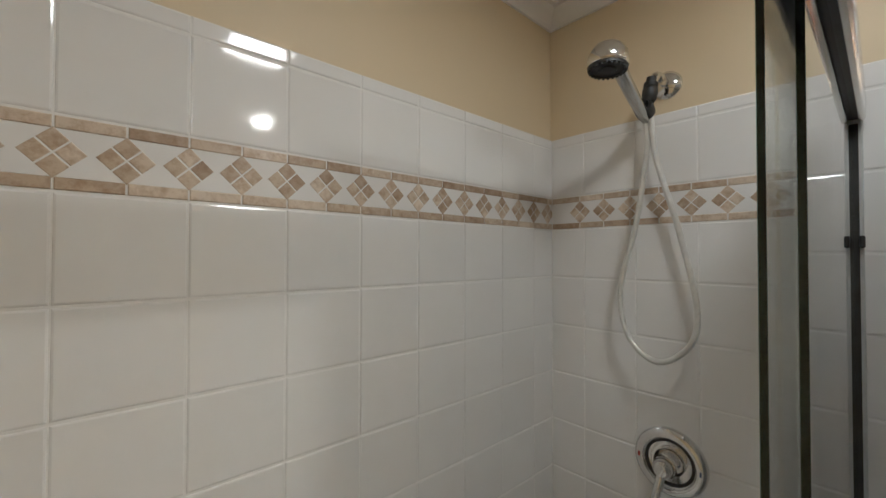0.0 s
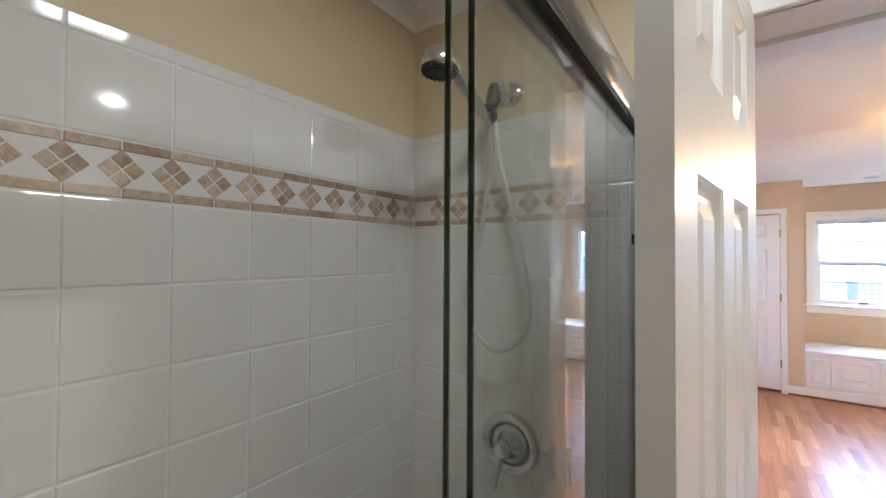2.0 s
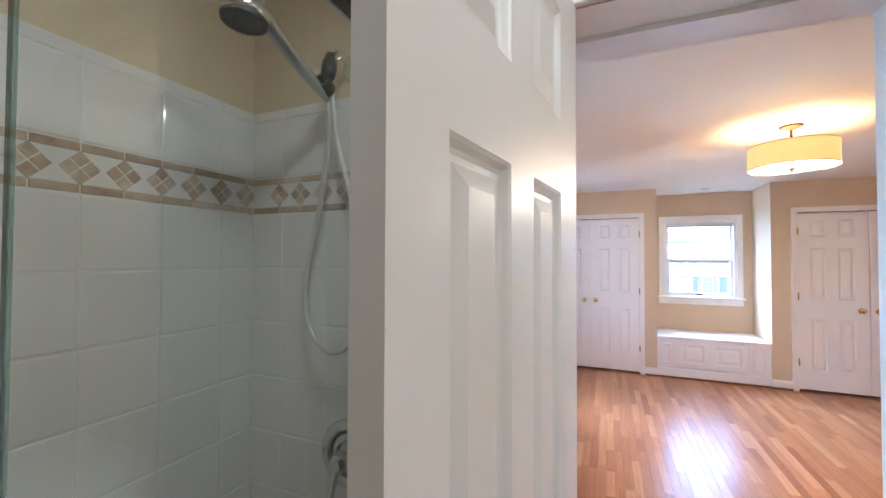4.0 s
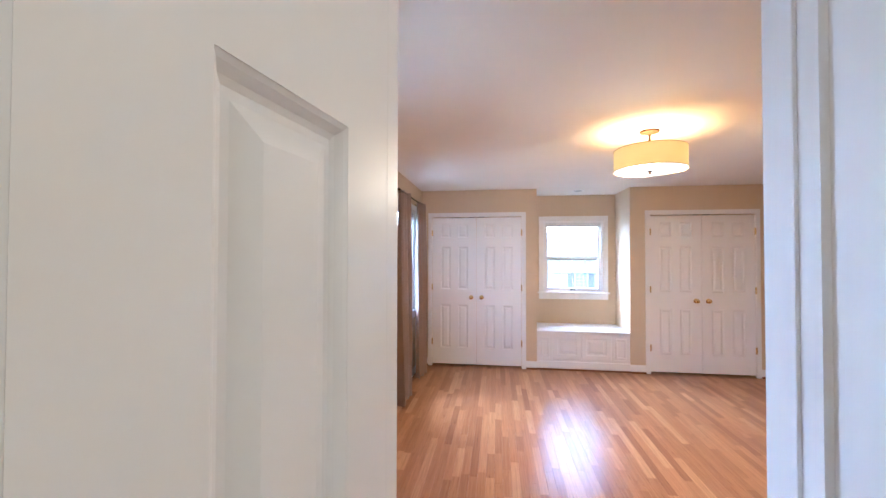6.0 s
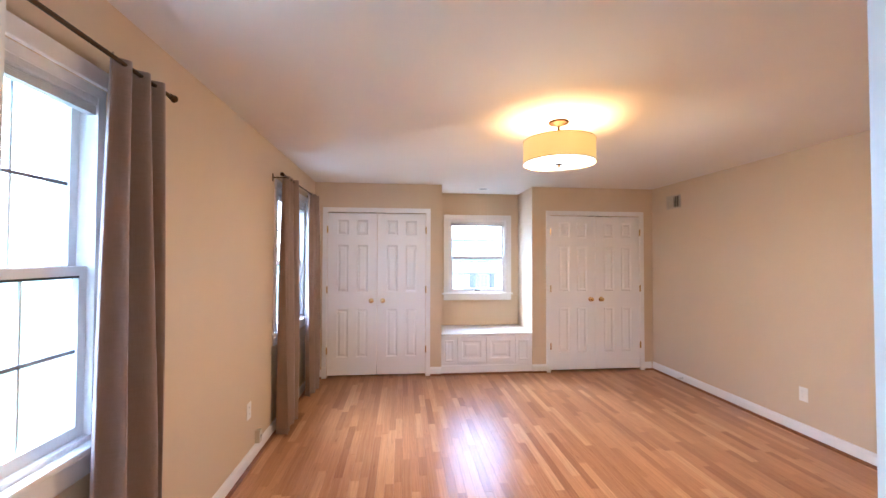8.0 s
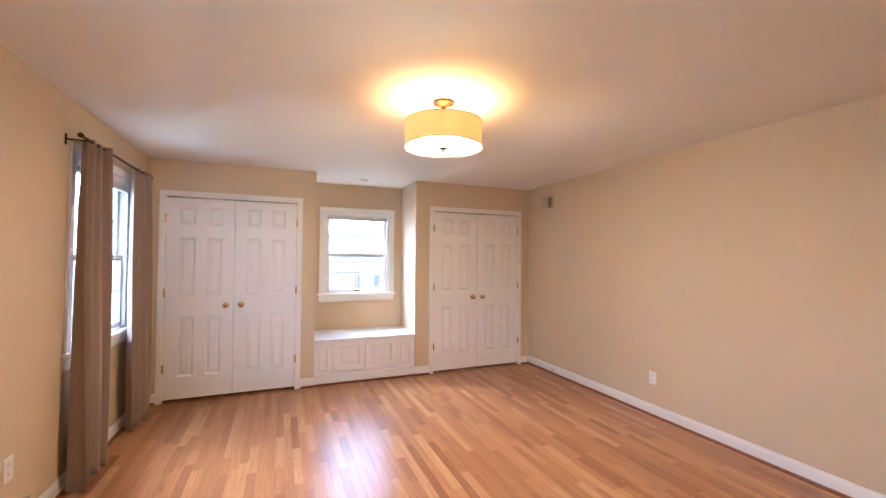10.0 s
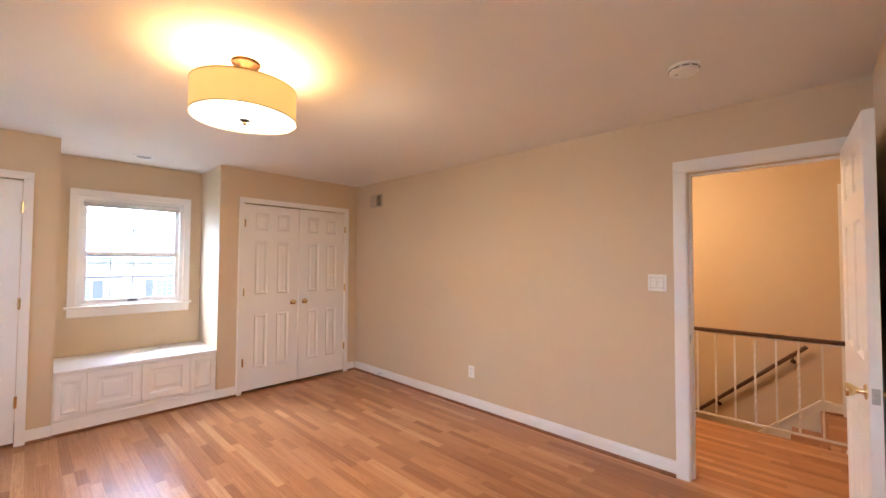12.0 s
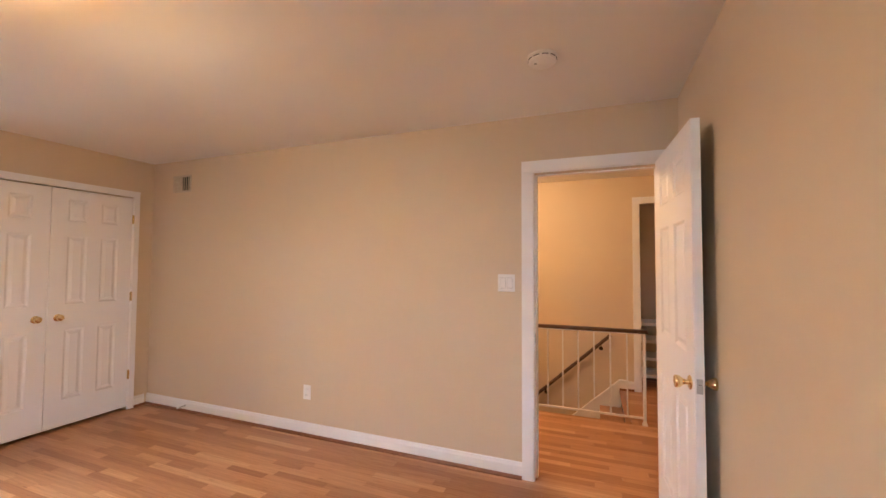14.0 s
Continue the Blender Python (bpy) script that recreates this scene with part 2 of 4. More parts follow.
def lathe(profile, steps=32, m=None):
    """A turned shape round z from (radius, height) pairs."""
    bm = bmesh.new()
    rings = []
    for r, z in profile:
        if r < 1e-5:
            rings.append([bm.verts.new((0, 0, z))])
        else:
            rings.append([bm.verts.new((r * math.cos(2 * math.pi * k / steps), r * math.sin(2 * math.pi * k / steps), z)) for k in range(steps)])
    for a, b in zip(rings, rings[1:]):
        for k in range(steps):
            j = (k + 1) % steps
            f = [a[k % len(a)], a[j % len(a)], b[j % len(b)], b[k % len(b)]]
            f = list(dict.fromkeys(f))
            if len(f) > 2:
                bm.faces.new(f)
    if m:
        bmesh.ops.transform(bm, matrix=m, verts=bm.verts)
    bmesh.ops.recalc_face_normals(bm, faces=bm.faces)
    return bm


def tube(points, radius, sides=10, radii=None, closed_ends=True):
    """A round bar swept along points."""
    bm = bmesh.new()
    pts = [Vector(p) for p in points]
    up, rings = None, []
    for k, p in enumerate(pts):
        d = (pts[min(k + 1, len(pts) - 1)] - pts[max(k - 1, 0)]).normalized()
        if up is None:
            up = d.orthogonal().normalized()
        up = (up - d * up.dot(d)).normalized()
        side = d.cross(up)
        r = radii[k] if radii else radius
        rings.append([bm.verts.new(p + r * (math.cos(2 * math.pi * j / sides) * up + math.sin(2 * math.pi * j / sides) * side)) for j in range(sides)])
    for a, b in zip(rings, rings[1:]):
        for j in range(sides):
            bm.faces.new((a[j], a[(j + 1) % sides], b[(j + 1) % sides], b[j]))
    if closed_ends:
        bm.faces.new(rings[0][::-1])
        bm.faces.new(rings[-1])
    bmesh.ops.recalc_face_normals(bm, faces=bm.faces)
    return bm


def curve_points(control, steps=12):
    """A smooth line through control points (Catmull-Rom)."""
    p = [Vector(c) for c in control]
    p = [2 * p[0] - p[1]] + p + [2 * p[-1] - p[-2]]
    out = []
    for k in range(1, len(p) - 2):
        for s in range(steps):
            t = s / steps
            a, b, c, d = p[k - 1], p[k], p[k + 1], p[k + 2]
            out.append(0.5 * (2 * b + (c - a) * t + (2 * a - 5 * b + 4 * c - d) * t * t + (3 * b - 3 * c + d - a) * t**3))
    return out + [p[-2]]


def part(name, bm, material, parent=None, label="", smooth=False):
    me = bpy.data.meshes.new(name)
    bm.normal_update()
    bm.to_mesh(me)
    bm.free()
    me.materials.append(material)
    if smooth:
        me.shade_smooth()
        me.set_sharp_from_angle(angle=radians(40))
    ob = new(name, me)
    ob.parent = parent
    if label:
        ob["label"] = label
    return ob


def thing(name, m, label, category, group="", kind=""):
    ob = new(name)
    ob.empty_display_size = 0.1
    ob.matrix_world = m
    return tagged(ob, label, category, group, kind)


def structure(name, bm, material, label, category):
    return tagged(part(name, bm, material), label, category, "", "structure")


# ---- plan ----
WX, EX, NY, SY, ZC = 1.68, 6.315, 0.965, -3.415, 2.39   # bedroom faces
BX, BYT, BZ = 1.449, 0.923, 2.315                       # bathroom wall faces, ceiling
AL, AR, AX = -0.59, -1.765, 6.95                        # window recess
D0, D1 = -0.51, 0.174                                   # bathroom doorway along y
HX0, HX1 = 1.785, 2.52                                  # hall doorway along x
HY, FY = -4.66, -5.65                                   # stairwell edge, far hall wall
TH = 0.12

# walls
structure("wall_west", boxes((BX, WX, SY, D0, 0, ZC), (BX, WX, D1, NY, 0, ZC), (BX, WX, D0, D1, 2.0, ZC)), WALL, "beige painted wall between bathroom and bedroom", "wall")
NW = [(2.02, 2.92), (4.84, 5.83)]
NZ0, NZ1 = 0.83, 2.06
structure("wall_north", boxes((-0.9, NW[0][0], NY, 1.165, 0, ZC), (NW[0][1], NW[1][0], NY, 1.165, 0, ZC), (NW[1][1], AX, NY, 1.165, 0, ZC),
    *[(a, b, NY, 1.165, z0, z1) for a, b in NW for z0, z1 in ((0, NZ0), (NZ1, ZC))]), WALL, "beige painted outside wall with windows", "wall")
structure("wall_south", boxes((WX - 0.6, HX0, SY - TH, SY, 0, ZC), (HX1, AX, SY - TH, SY, 0, ZC), (HX0, HX1, SY - TH, SY, 2.0, ZC)), WALL, "beige painted wall with the hall doorway", "wall")
CL, CR = (-0.392, 0.812), (-3.228, -2.006)
structure("wall_closets", boxes((EX, EX + TH, CL[1], NY, 0, ZC), (EX, EX + TH, AL, CL[0], 0, ZC), (EX, EX + TH, CR[1], AR, 0, ZC), (EX, EX + TH, SY, CR[0], 0, ZC),
    (EX, EX + TH, *CL, 2.025, ZC), (EX, EX + TH, *CR, 2.025, ZC)), WALL, "beige painted wall around two closets", "wall")
structure("wall_recess", boxes((EX + TH, AX, AL, AL + 0.1, 0, ZC), (EX + TH, AX, AR - 0.1, AR, 0, ZC)), WALL, "beige painted side walls of the window recess", "wall")
EWY, EWZ = (-1.60, -0.745), (0.965, 2.02)
structure("wall_east", boxes((AX, AX + 0.2, SY - TH, EWY[0], 0, ZC), (AX, AX + 0.2, EWY[1], 1.165, 0, ZC), (AX, AX + 0.2, *EWY, 0, EWZ[0]), (AX, AX + 0.2, *EWY, EWZ[1], ZC)), WALL, "beige painted outside wall behind the window seat", "wall")
structure("ceiling", boxes((BX, AX + 0.2, SY, 1.165, ZC, ZC + 0.12)), CEIL, "white flat painted bedroom ceiling", "ceiling")
structure("subfloor", boxes((BX, AX + 0.2, SY - TH, 1.165, -0.25, -0.019)), GAPDARK, "dark subfloor under the oak strips", "floor")
# bathroom shell
structure("wall_bath_north", boxes((-0.9, BX, BYT, NY, 0, BZ)), BATHWALL, "tan painted wall above the shower tile", "wall")
structure("wall_bath_east", boxes((BX - 0.004, BX, D1, BYT, 1.9, BZ), (BX - 0.004, BX, D1, 0.18, 0, 1.9), (BX - 0.004, BX, -1.5, D0 - 0.07, 0, BZ), (BX - 0.004, BX, D0 - 0.07, D1, 2.07, BZ)), BATHWALL, "tan painted bathroom wall beside the door", "wall")
structure("wall_bath_west", boxes((-1.02, -0.9, -1.62, 1.165, 0, ZC)), BATHWALL, "tan painted bathroom end wall", "wall")
structure("wall_bath_south", boxes((-0.9, BX, -1.62, -1.5, 0, ZC)), BATHWALL, "tan painted bathroom wall", "wall")
structure("ceiling_bath", boxes((-0.9, BX, -1.5, NY, BZ, BZ + 0.1)), CEIL, "white painted bathroom ceiling", "ceiling")
structure("floor_bath", boxes((-0.9, WX, -1.5, NY, -0.1, 0.0)), BATHFLOOR, "pale bathroom floor", "floor")
# hall shell
FD = (0.98, 1.675)
structure("wall_hall_far", boxes((0.6, FD[0], FY - TH, FY, -2.7, ZC), (FD[1], 4.6, FY - TH, FY, -2.7, ZC), (FD[0], FD[1], FY - TH, FY, 2.08, ZC), (FD[0], FD[1], FY - TH, FY, -2.7, -0.02)), WALL, "beige painted stairwell wall", "wall")
structure("wall_hall_ends", boxes((0.48, 0.6, FY - TH, SY - TH, -0.25, ZC), (4.6, 4.72, FY - TH, SY - TH, -2.7, ZC), (0.6, WX - 0.6, SY - TH, SY, 0, ZC)), WALL, "beige painted end walls of the hall", "wall")
structure("ceiling_hall", boxes((0.48, 4.72, FY - 1.3, SY, ZC + 0.001, ZC + 0.12)), CEIL, "white painted hall ceiling", "ceiling")
structure("floor_hall_base", boxes((0.6, 4.6, HY, SY - TH, -0.25, -0.019), (0.6, 1.88, FY - 1.2, HY, -0.25, -0.019), (0.6, 4.6, FY, HY + 0.1, -2.8, -2.7)), GAPDARK, "dark subfloor of the hall", "floor")
structure("wall_stairwell", boxes((1.70, 1.87, FY, HY, -2.7, -0.25), (1.70, 4.6, HY, HY + 0.1, -2.7, -0.25)), WALL, "beige painted stairwell walls below the hall floor", "wall")
structure("wall_far_closet", boxes((0.78, 0.9, FY - 0.7, FY - TH, 0, ZC), (1.76, 1.88, FY - 0.7, FY - TH, 0, ZC), (0.78, 1.88, FY - 0.8, FY - 0.7, 0, ZC)), WALL, "beige painted walls of a linen closet", "wall")

# ---- trim ----


def casing(name, axis, face, a, b, top, depth, width=0.068, side=1, label="white painted door casing with a rounded edge", foot=0.0):
    """Flat casing with a backband round an opening from a to b; face is the wall's plane, side its outward way."""
    bm = bmesh.new()
    for u0, u1, z0, z1 in ((a - width, a, foot, top), (b, b + width, foot, top), (a - width, b + width, top, top + width)):
        for inset, d in ((0.0, depth * 0.62), (0.006, depth)):
            lo, hi = u0 + inset, u1 - inset
            f0, f1 = sorted((face, face + side * d))
            zt = z1 - (inset if z0 == top else 0)
            zb = z0 + (inset if z0 == top else 0)
            if axis == "y":
                box(bm, f0, f1, lo, hi, zb, zt)
            else:
                box(bm, lo, hi, f0, f1, zb, zt)
    return structure(name, bm, TRIM, label, "door casing")


def jamb(name, axis, f0, f1, a, b, top, stop):
    """Lining of a doorway with a door stop."""
    s = [(a, a + 0.002, 0.0, top), (b - 0.002, b, 0.0, top), (a, b, top - 0.002, top)]
    bm = bmesh.new()
    for u0, u1, z0, z1 in s:
        box(bm, *((f0, f1, u0, u1) if axis == "y" else (u0, u1, f0, f1)), z0, z1)
    g0, g1 = stop
    for u0, u1, z0, z1 in ((a + 0.002, a + 0.014, 0, top - 0.014), (b - 0.014, b - 0.002, 0, top - 0.014), (a + 0.002, b - 0.002, top - 0.014, top - 0.002)):
        box(bm, *((g0, g1, u0, u1) if axis == "y" else (u0, u1, g0, g1)), z0, z1)
    return structure(name, bm, TRIM, "white painted door lining with a stop", "door frame")


casing("casing_bath_bedroom", "y", WX, D0, D1, 2.0, 0.018)
structure("casing_bath_inside", boxes((BX - 0.02, BX - 0.004, D0 - 0.07, D0, 0, 2.0), (BX - 0.02, BX - 0.004, D0 - 0.07, D1, 2.0, 2.07), bevel=0.004), TRIM, "white painted door casing with a rounded edge", "door casing")
jamb("jamb_bath", "y", BX - 0.004, WX, D0, D1, 2.0, (1.556, 1.572))
structure("jamb_bath_fillet", boxes((1.611, 1.674, D0 + 0.002, D0 + 0.009, 0, 1.986), (1.604, 1.646, D1 - 0.016, D1 - 0.002, 0, 1.986), bevel=0.002), TRIM, "white painted fillet on the door lining", "door frame")
structure("jamb_bath_hinge_side", boxes((BX - 0.0035, 1.590, 0.124, D1 - 0.0025, 0, 1.9975), bevel=0.002), TRIM, "white painted hinge side of the door lining", "door frame")
casing("casing_hall", "x", SY, HX0, HX1, 2.005, 0.018, 0.08)
jamb("jamb_hall", "x", SY - TH, SY, HX0, HX1, 2.005, (SY - 0.085, SY - 0.045))
casing("casing_closet_left", "y", EX, *CL, 2.025, 0.018, 0.058, side=-1)
casing("casing_closet_right", "y", EX, *CR, 2.025, 0.018, 0.058, side=-1)
casing("casing_far_closet", "x", FY, FD[0], FD[1], 2.08, 0.018, 0.075)


def skirting(name, axis, face, a, b, side):
    """Baseboard with a chamfered top and an oak shoe moulding."""
    prof = [(0.0, 0.0), (0.013, 0.0), (0.013, 0.078), (0.009, 0.088), (0.006, 0.100), (0.0, 0.104)]
    bm = bmesh.new()
    ends = []
    for u in (a, b):
        ends.append([bm.verts.new((u, face + side * d, z) if axis == "x" else (face + side * d, u, z)) for d, z in prof])
    n = len(prof)
    for k in range(n):
        bm.faces.new((ends[0][k], ends[0][(k + 1) % n], ends[1][(k + 1) % n], ends[1][k]))
    bm.faces.new(ends[0]), bm.faces.new(ends[1][::-1])
    bmesh.ops.recalc_face_normals(bm, faces=bm.faces)
    base = structure(name, bm, TRIM, "white painted baseboard with oak shoe moulding", "baseboard")
    sp = [(0.013, 0.001), (0.031, 0.001), (0.029, 0.010), (0.022, 0.018), (0.013, 0.021)]
    bm = bmesh.new()
    ends = [[bm.verts.new((u, face + side * d, z) if axis == "x" else (face + side * d, u, z)) for d, z in sp] for u in (a, b)]
    n = len(sp)
    for k in range(n):
        bm.faces.new((ends[0][k], ends[0][(k + 1) % n], ends[1][(k + 1) % n], ends[1][k]))
    bm.faces.new(ends[0]), bm.faces.new(ends[1][::-1])
    bmesh.ops.recalc_face_normals(bm, faces=bm.faces)
    part("shoe_moulding", bm, SHOE, base, "reddish oak shoe moulding")
    return base


skirting("baseboard_south", "x", SY, HX1 + 0.08, EX, 1)
skirting("baseboard_north", "x", NY, WX, EX, -1)
skirting("baseboard_west_a", "y", WX, D1 + 0.068, NY - 0.032, 1)
skirting("baseboard_west_b", "y", WX, SY + 0.032, D0 - 0.068, 1)
skirting("baseboard_closet_a", "y", EX, CL[1] + 0.058, NY - 0.032, -1)
skirting("baseboard_closet_b", "y", EX, AL, CL[0] - 0.058, -1)
skirting("baseboard_closet_c", "y", EX, CR[1] + 0.058, AR, -1)
skirting("baseboard_closet_d", "y", EX, SY + 0.032, CR[0] - 0.058, -1)
skirting("baseboard_hall_far", "x", FY, FD[1] + 0.075, 1.90, 1)

# crown moulding of the bathroom
bm = bmesh.new()
for k, (p, q) in enumerate((((-0.9, BYT), (BX - 0.004, BYT)), ((BX - 0.004, BYT), (BX - 0.004, -1.5)))):
    prof = [(0.0, -0.058), (0.008, -0.058), (0.012, -0.048), (0.028, -0.026), (0.042, -0.012), (0.044, 0.0), (0.0, 0.0)]
    ends = []
    for (x, y), last in ((p, 0), (q, 1)):
        ring = []
        for d, z in prof:
            if k == 0:
                ring.append(bm.verts.new((x - (d if last else 0), y - d, BZ + z)))
            else:
                ring.append(bm.verts.new((x - d, y - (0 if last else d), BZ + z)))
        ends.append(ring)
    for j in range(len(prof)):
        i = (j + 1) % len(prof)
        bm.faces.new((ends[0][j], ends[0][i], ends[1][i], ends[1][j]))
bmesh.ops.recalc_face_normals(bm, faces=bm.faces)
structure("crown_moulding", bm, TRIM, "white painted crown moulding", "moulding")

# ---- doors ----
ROWS6 = [(0.215, 0.800), (1.010, 1.590), (1.712, 1.900)]


def panel_mesh(w, h, t):
    """One raised door panel, both faces, with moulded edges; local x across, z up, y from 0 to t."""
    bm = bmesh.new()
    steps = [(0.0, 0.0005), (0.004, 0.003), (0.010, 0.0085), (0.015, 0.0110), (0.022, 0.0110), (0.040, 0.0042), (0.043, 0.0030)]
    for side in (0, 1):
        rings = []
        for i, d in steps:
            y = d if side == 0 else t - d
            rings.append([bm.verts.new(c) for c in ((i, y, i), (w - i, y, i), (w - i, y, h - i), (i, y, h - i))])
        for a, b in zip(rings, rings[1:]):
            for k in range(4):
                bm.faces.new((a[k], a[(k + 1) % 4], b[(k + 1) % 4], b[k]))
        bm.faces.new(rings[-1])
    bmesh.ops.recalc_face_normals(bm, faces=bm.faces)
    for f in bm.faces:
        if (f.calc_center_median().y < t / 2) == (f.normal.y > 0) and abs(f.normal.y) > 0.01:
            f.normal_flip()
    return bm


def panel_door(name, m, w, label, h=1.99, t=0.035, stile=0.112, mull=0.10, category="door", group="", lift=0.0):
    """A six-panel door; hinge edge at local x = 0, faces at y = 0 and y = t."""
    door = thing(name, m, label, category, group)
    pw = (w - 2 * stile - mull) / 2
    rows = [(a + lift, b + lift) for a, b in ROWS6]
    xs = [stile, stile + pw + mull]
    spec = [(0, stile, 0, t, 0, h), (w - stile, w, 0, t, 0, h), (stile + pw, stile + pw + mull, 0, t, 0, h)]
    zs = [0] + [z for r in rows for z in r] + [h]
    for z0, z1 in zip(zs[0::2], zs[1::2]):
        spec += [(x, x + pw, 0, t, z0, z1) for x in xs]
    bm = boxes(*spec)
    bmesh.ops.remove_doubles(bm, verts=bm.verts, dist=0.0004)
    part("leaf_frame", bm, WHITE, door)
    for z0, z1 in rows:
        for x in xs:
            p = part("panel", panel_mesh(pw, z1 - z0, t), WHITE, door)
            p.location = (x, 0, z0)
    return door


def knob(parent, x, y, z, way, style="ball"):
    """A brass knob on a rose; way is the outward y direction."""
    m = pose(x, y, z, -90 * way, 0, 0)
    part("rose", lathe([(0, 0), (0.028, 0), (0.030, 0.003), (0.026, 0.007), (0.014, 0.009), (0, 0.009)], 28, m), BRASS, parent, "round brass rose", True)
    if style == "ball":
        prof = [(0.0, 0.006), (0.010, 0.008), (0.009, 0.020), (0.016, 0.026), (0.025, 0.034), (0.027, 0.043), (0.022, 0.053), (0.012, 0.058), (0, 0.059)]
    else:
        prof = [(0.0, 0.006), (0.012, 0.008), (0.010, 0.022), (0.016, 0.030), (0.025, 0.044), (0.0265, 0.056), (0.024, 0.060), (0.010, 0.061), (0, 0.061)]
    part("knob", lathe(prof, 28, m), BRASS, parent, "polished brass knob", True)


def hinge(parent, x, y, z, mat=BRASS, length=0.085):
    bm = tube([(x, y, z), (x, y, z + length)], 0.0095, 10)
    for k in (0.33, 0.66):
        g = tube([(x, y, z + length * k - 0.0008), (x, y, z + length * k + 0.0008)], 0.0101, 10)
        me = bpy.data.meshes.new("tmp")
        g.to_mesh(me)
        bm.from_mesh(me)
        bpy.data.meshes.remove(me)
        g.free()
    part("hinge", bm, mat, parent, "brass hinge barrel", True)


# closet pairs: leaves with the hinge outside and the knobs together
for lo, hi, txt in ((*CL, "beside the curtained window"), (*CR, "beside the plain wall")):
    w = (hi - lo) / 2 - 0.0055
    for left in (True, False):
        m = pose(EX - 0.004, hi - 0.003, 0.030, 0, 0, -90) if left else pose(EX - 0.004, lo + 0.003 + w, 0.030, 0, 0, -90)
        d = panel_door("closet_door", m, w, "closed white six-panel closet door with brass knob " + txt, 1.985, group="closet doors")
        knob(d, w - 0.068 if left else 0.068, 0.0, 0.905, -1)
        cx = w - 0.10 if left else 0.02
        part("catch", boxes((cx, cx + 0.08, 0.004, 0.022, 1.9852, 1.9930)), SLOT, d, "dark roller catch on the top edge")
        for z in (0.26, 1.0, 1.735):
            hinge(d, -0.004 if left else w + 0.004, -0.009, z)

# bathroom door, standing open
bd = panel_door("bathroom_door", pose(1.404, 0.051, 0.012, 0, 0, 171.9) @ Matrix.Translation((0, -0.033, 0)), 0.552,
                "white six-panel bathroom door standing open beside the shower", 1.985, 0.033, 0.086, 0.084, lift=0.012)
part("hinge_stile", boxes((-0.033, -0.0002, 0.0, 0.033, 0.0, 1.985), bevel=0.0015), WHITE, bd)
for z in (0.27, 0.95, 1.66):
    hinge(bd, -0.036, -0.003, z, BRASS)
# hall door, open against the wall
hd = panel_door("hall_door", pose(1.806, -3.402, 0.012, 0, 0, 92.7), 0.745, "white six-panel hall door standing open against the wall", 2.0, 0.035, 0.115, 0.105)
knob(hd, 0.685, 0.0, 0.895, -1, "tulip")
knob(hd, 0.685, 0.035, 0.895, 1, "tulip")
part("latch_plate", boxes((0.7445, 0.7462, 0.006, 0.029, 0.865, 0.925), bevel=0.0006), STEEL, hd, "worn steel latch plate")
part("latch_bolt", boxes((0.745, 0.757, 0.011, 0.024, 0.887, 0.903), bevel=0.002), STEEL, hd)
part("strike_plate", boxes((HX1 - 0.0035, HX1 - 0.0015, SY - 0.040, SY - 0.010, 0.88, 0.94), bevel=0.0005), STEEL, bpy.data.objects["jamb_hall"], "steel strike plate")

# ---- windows ----


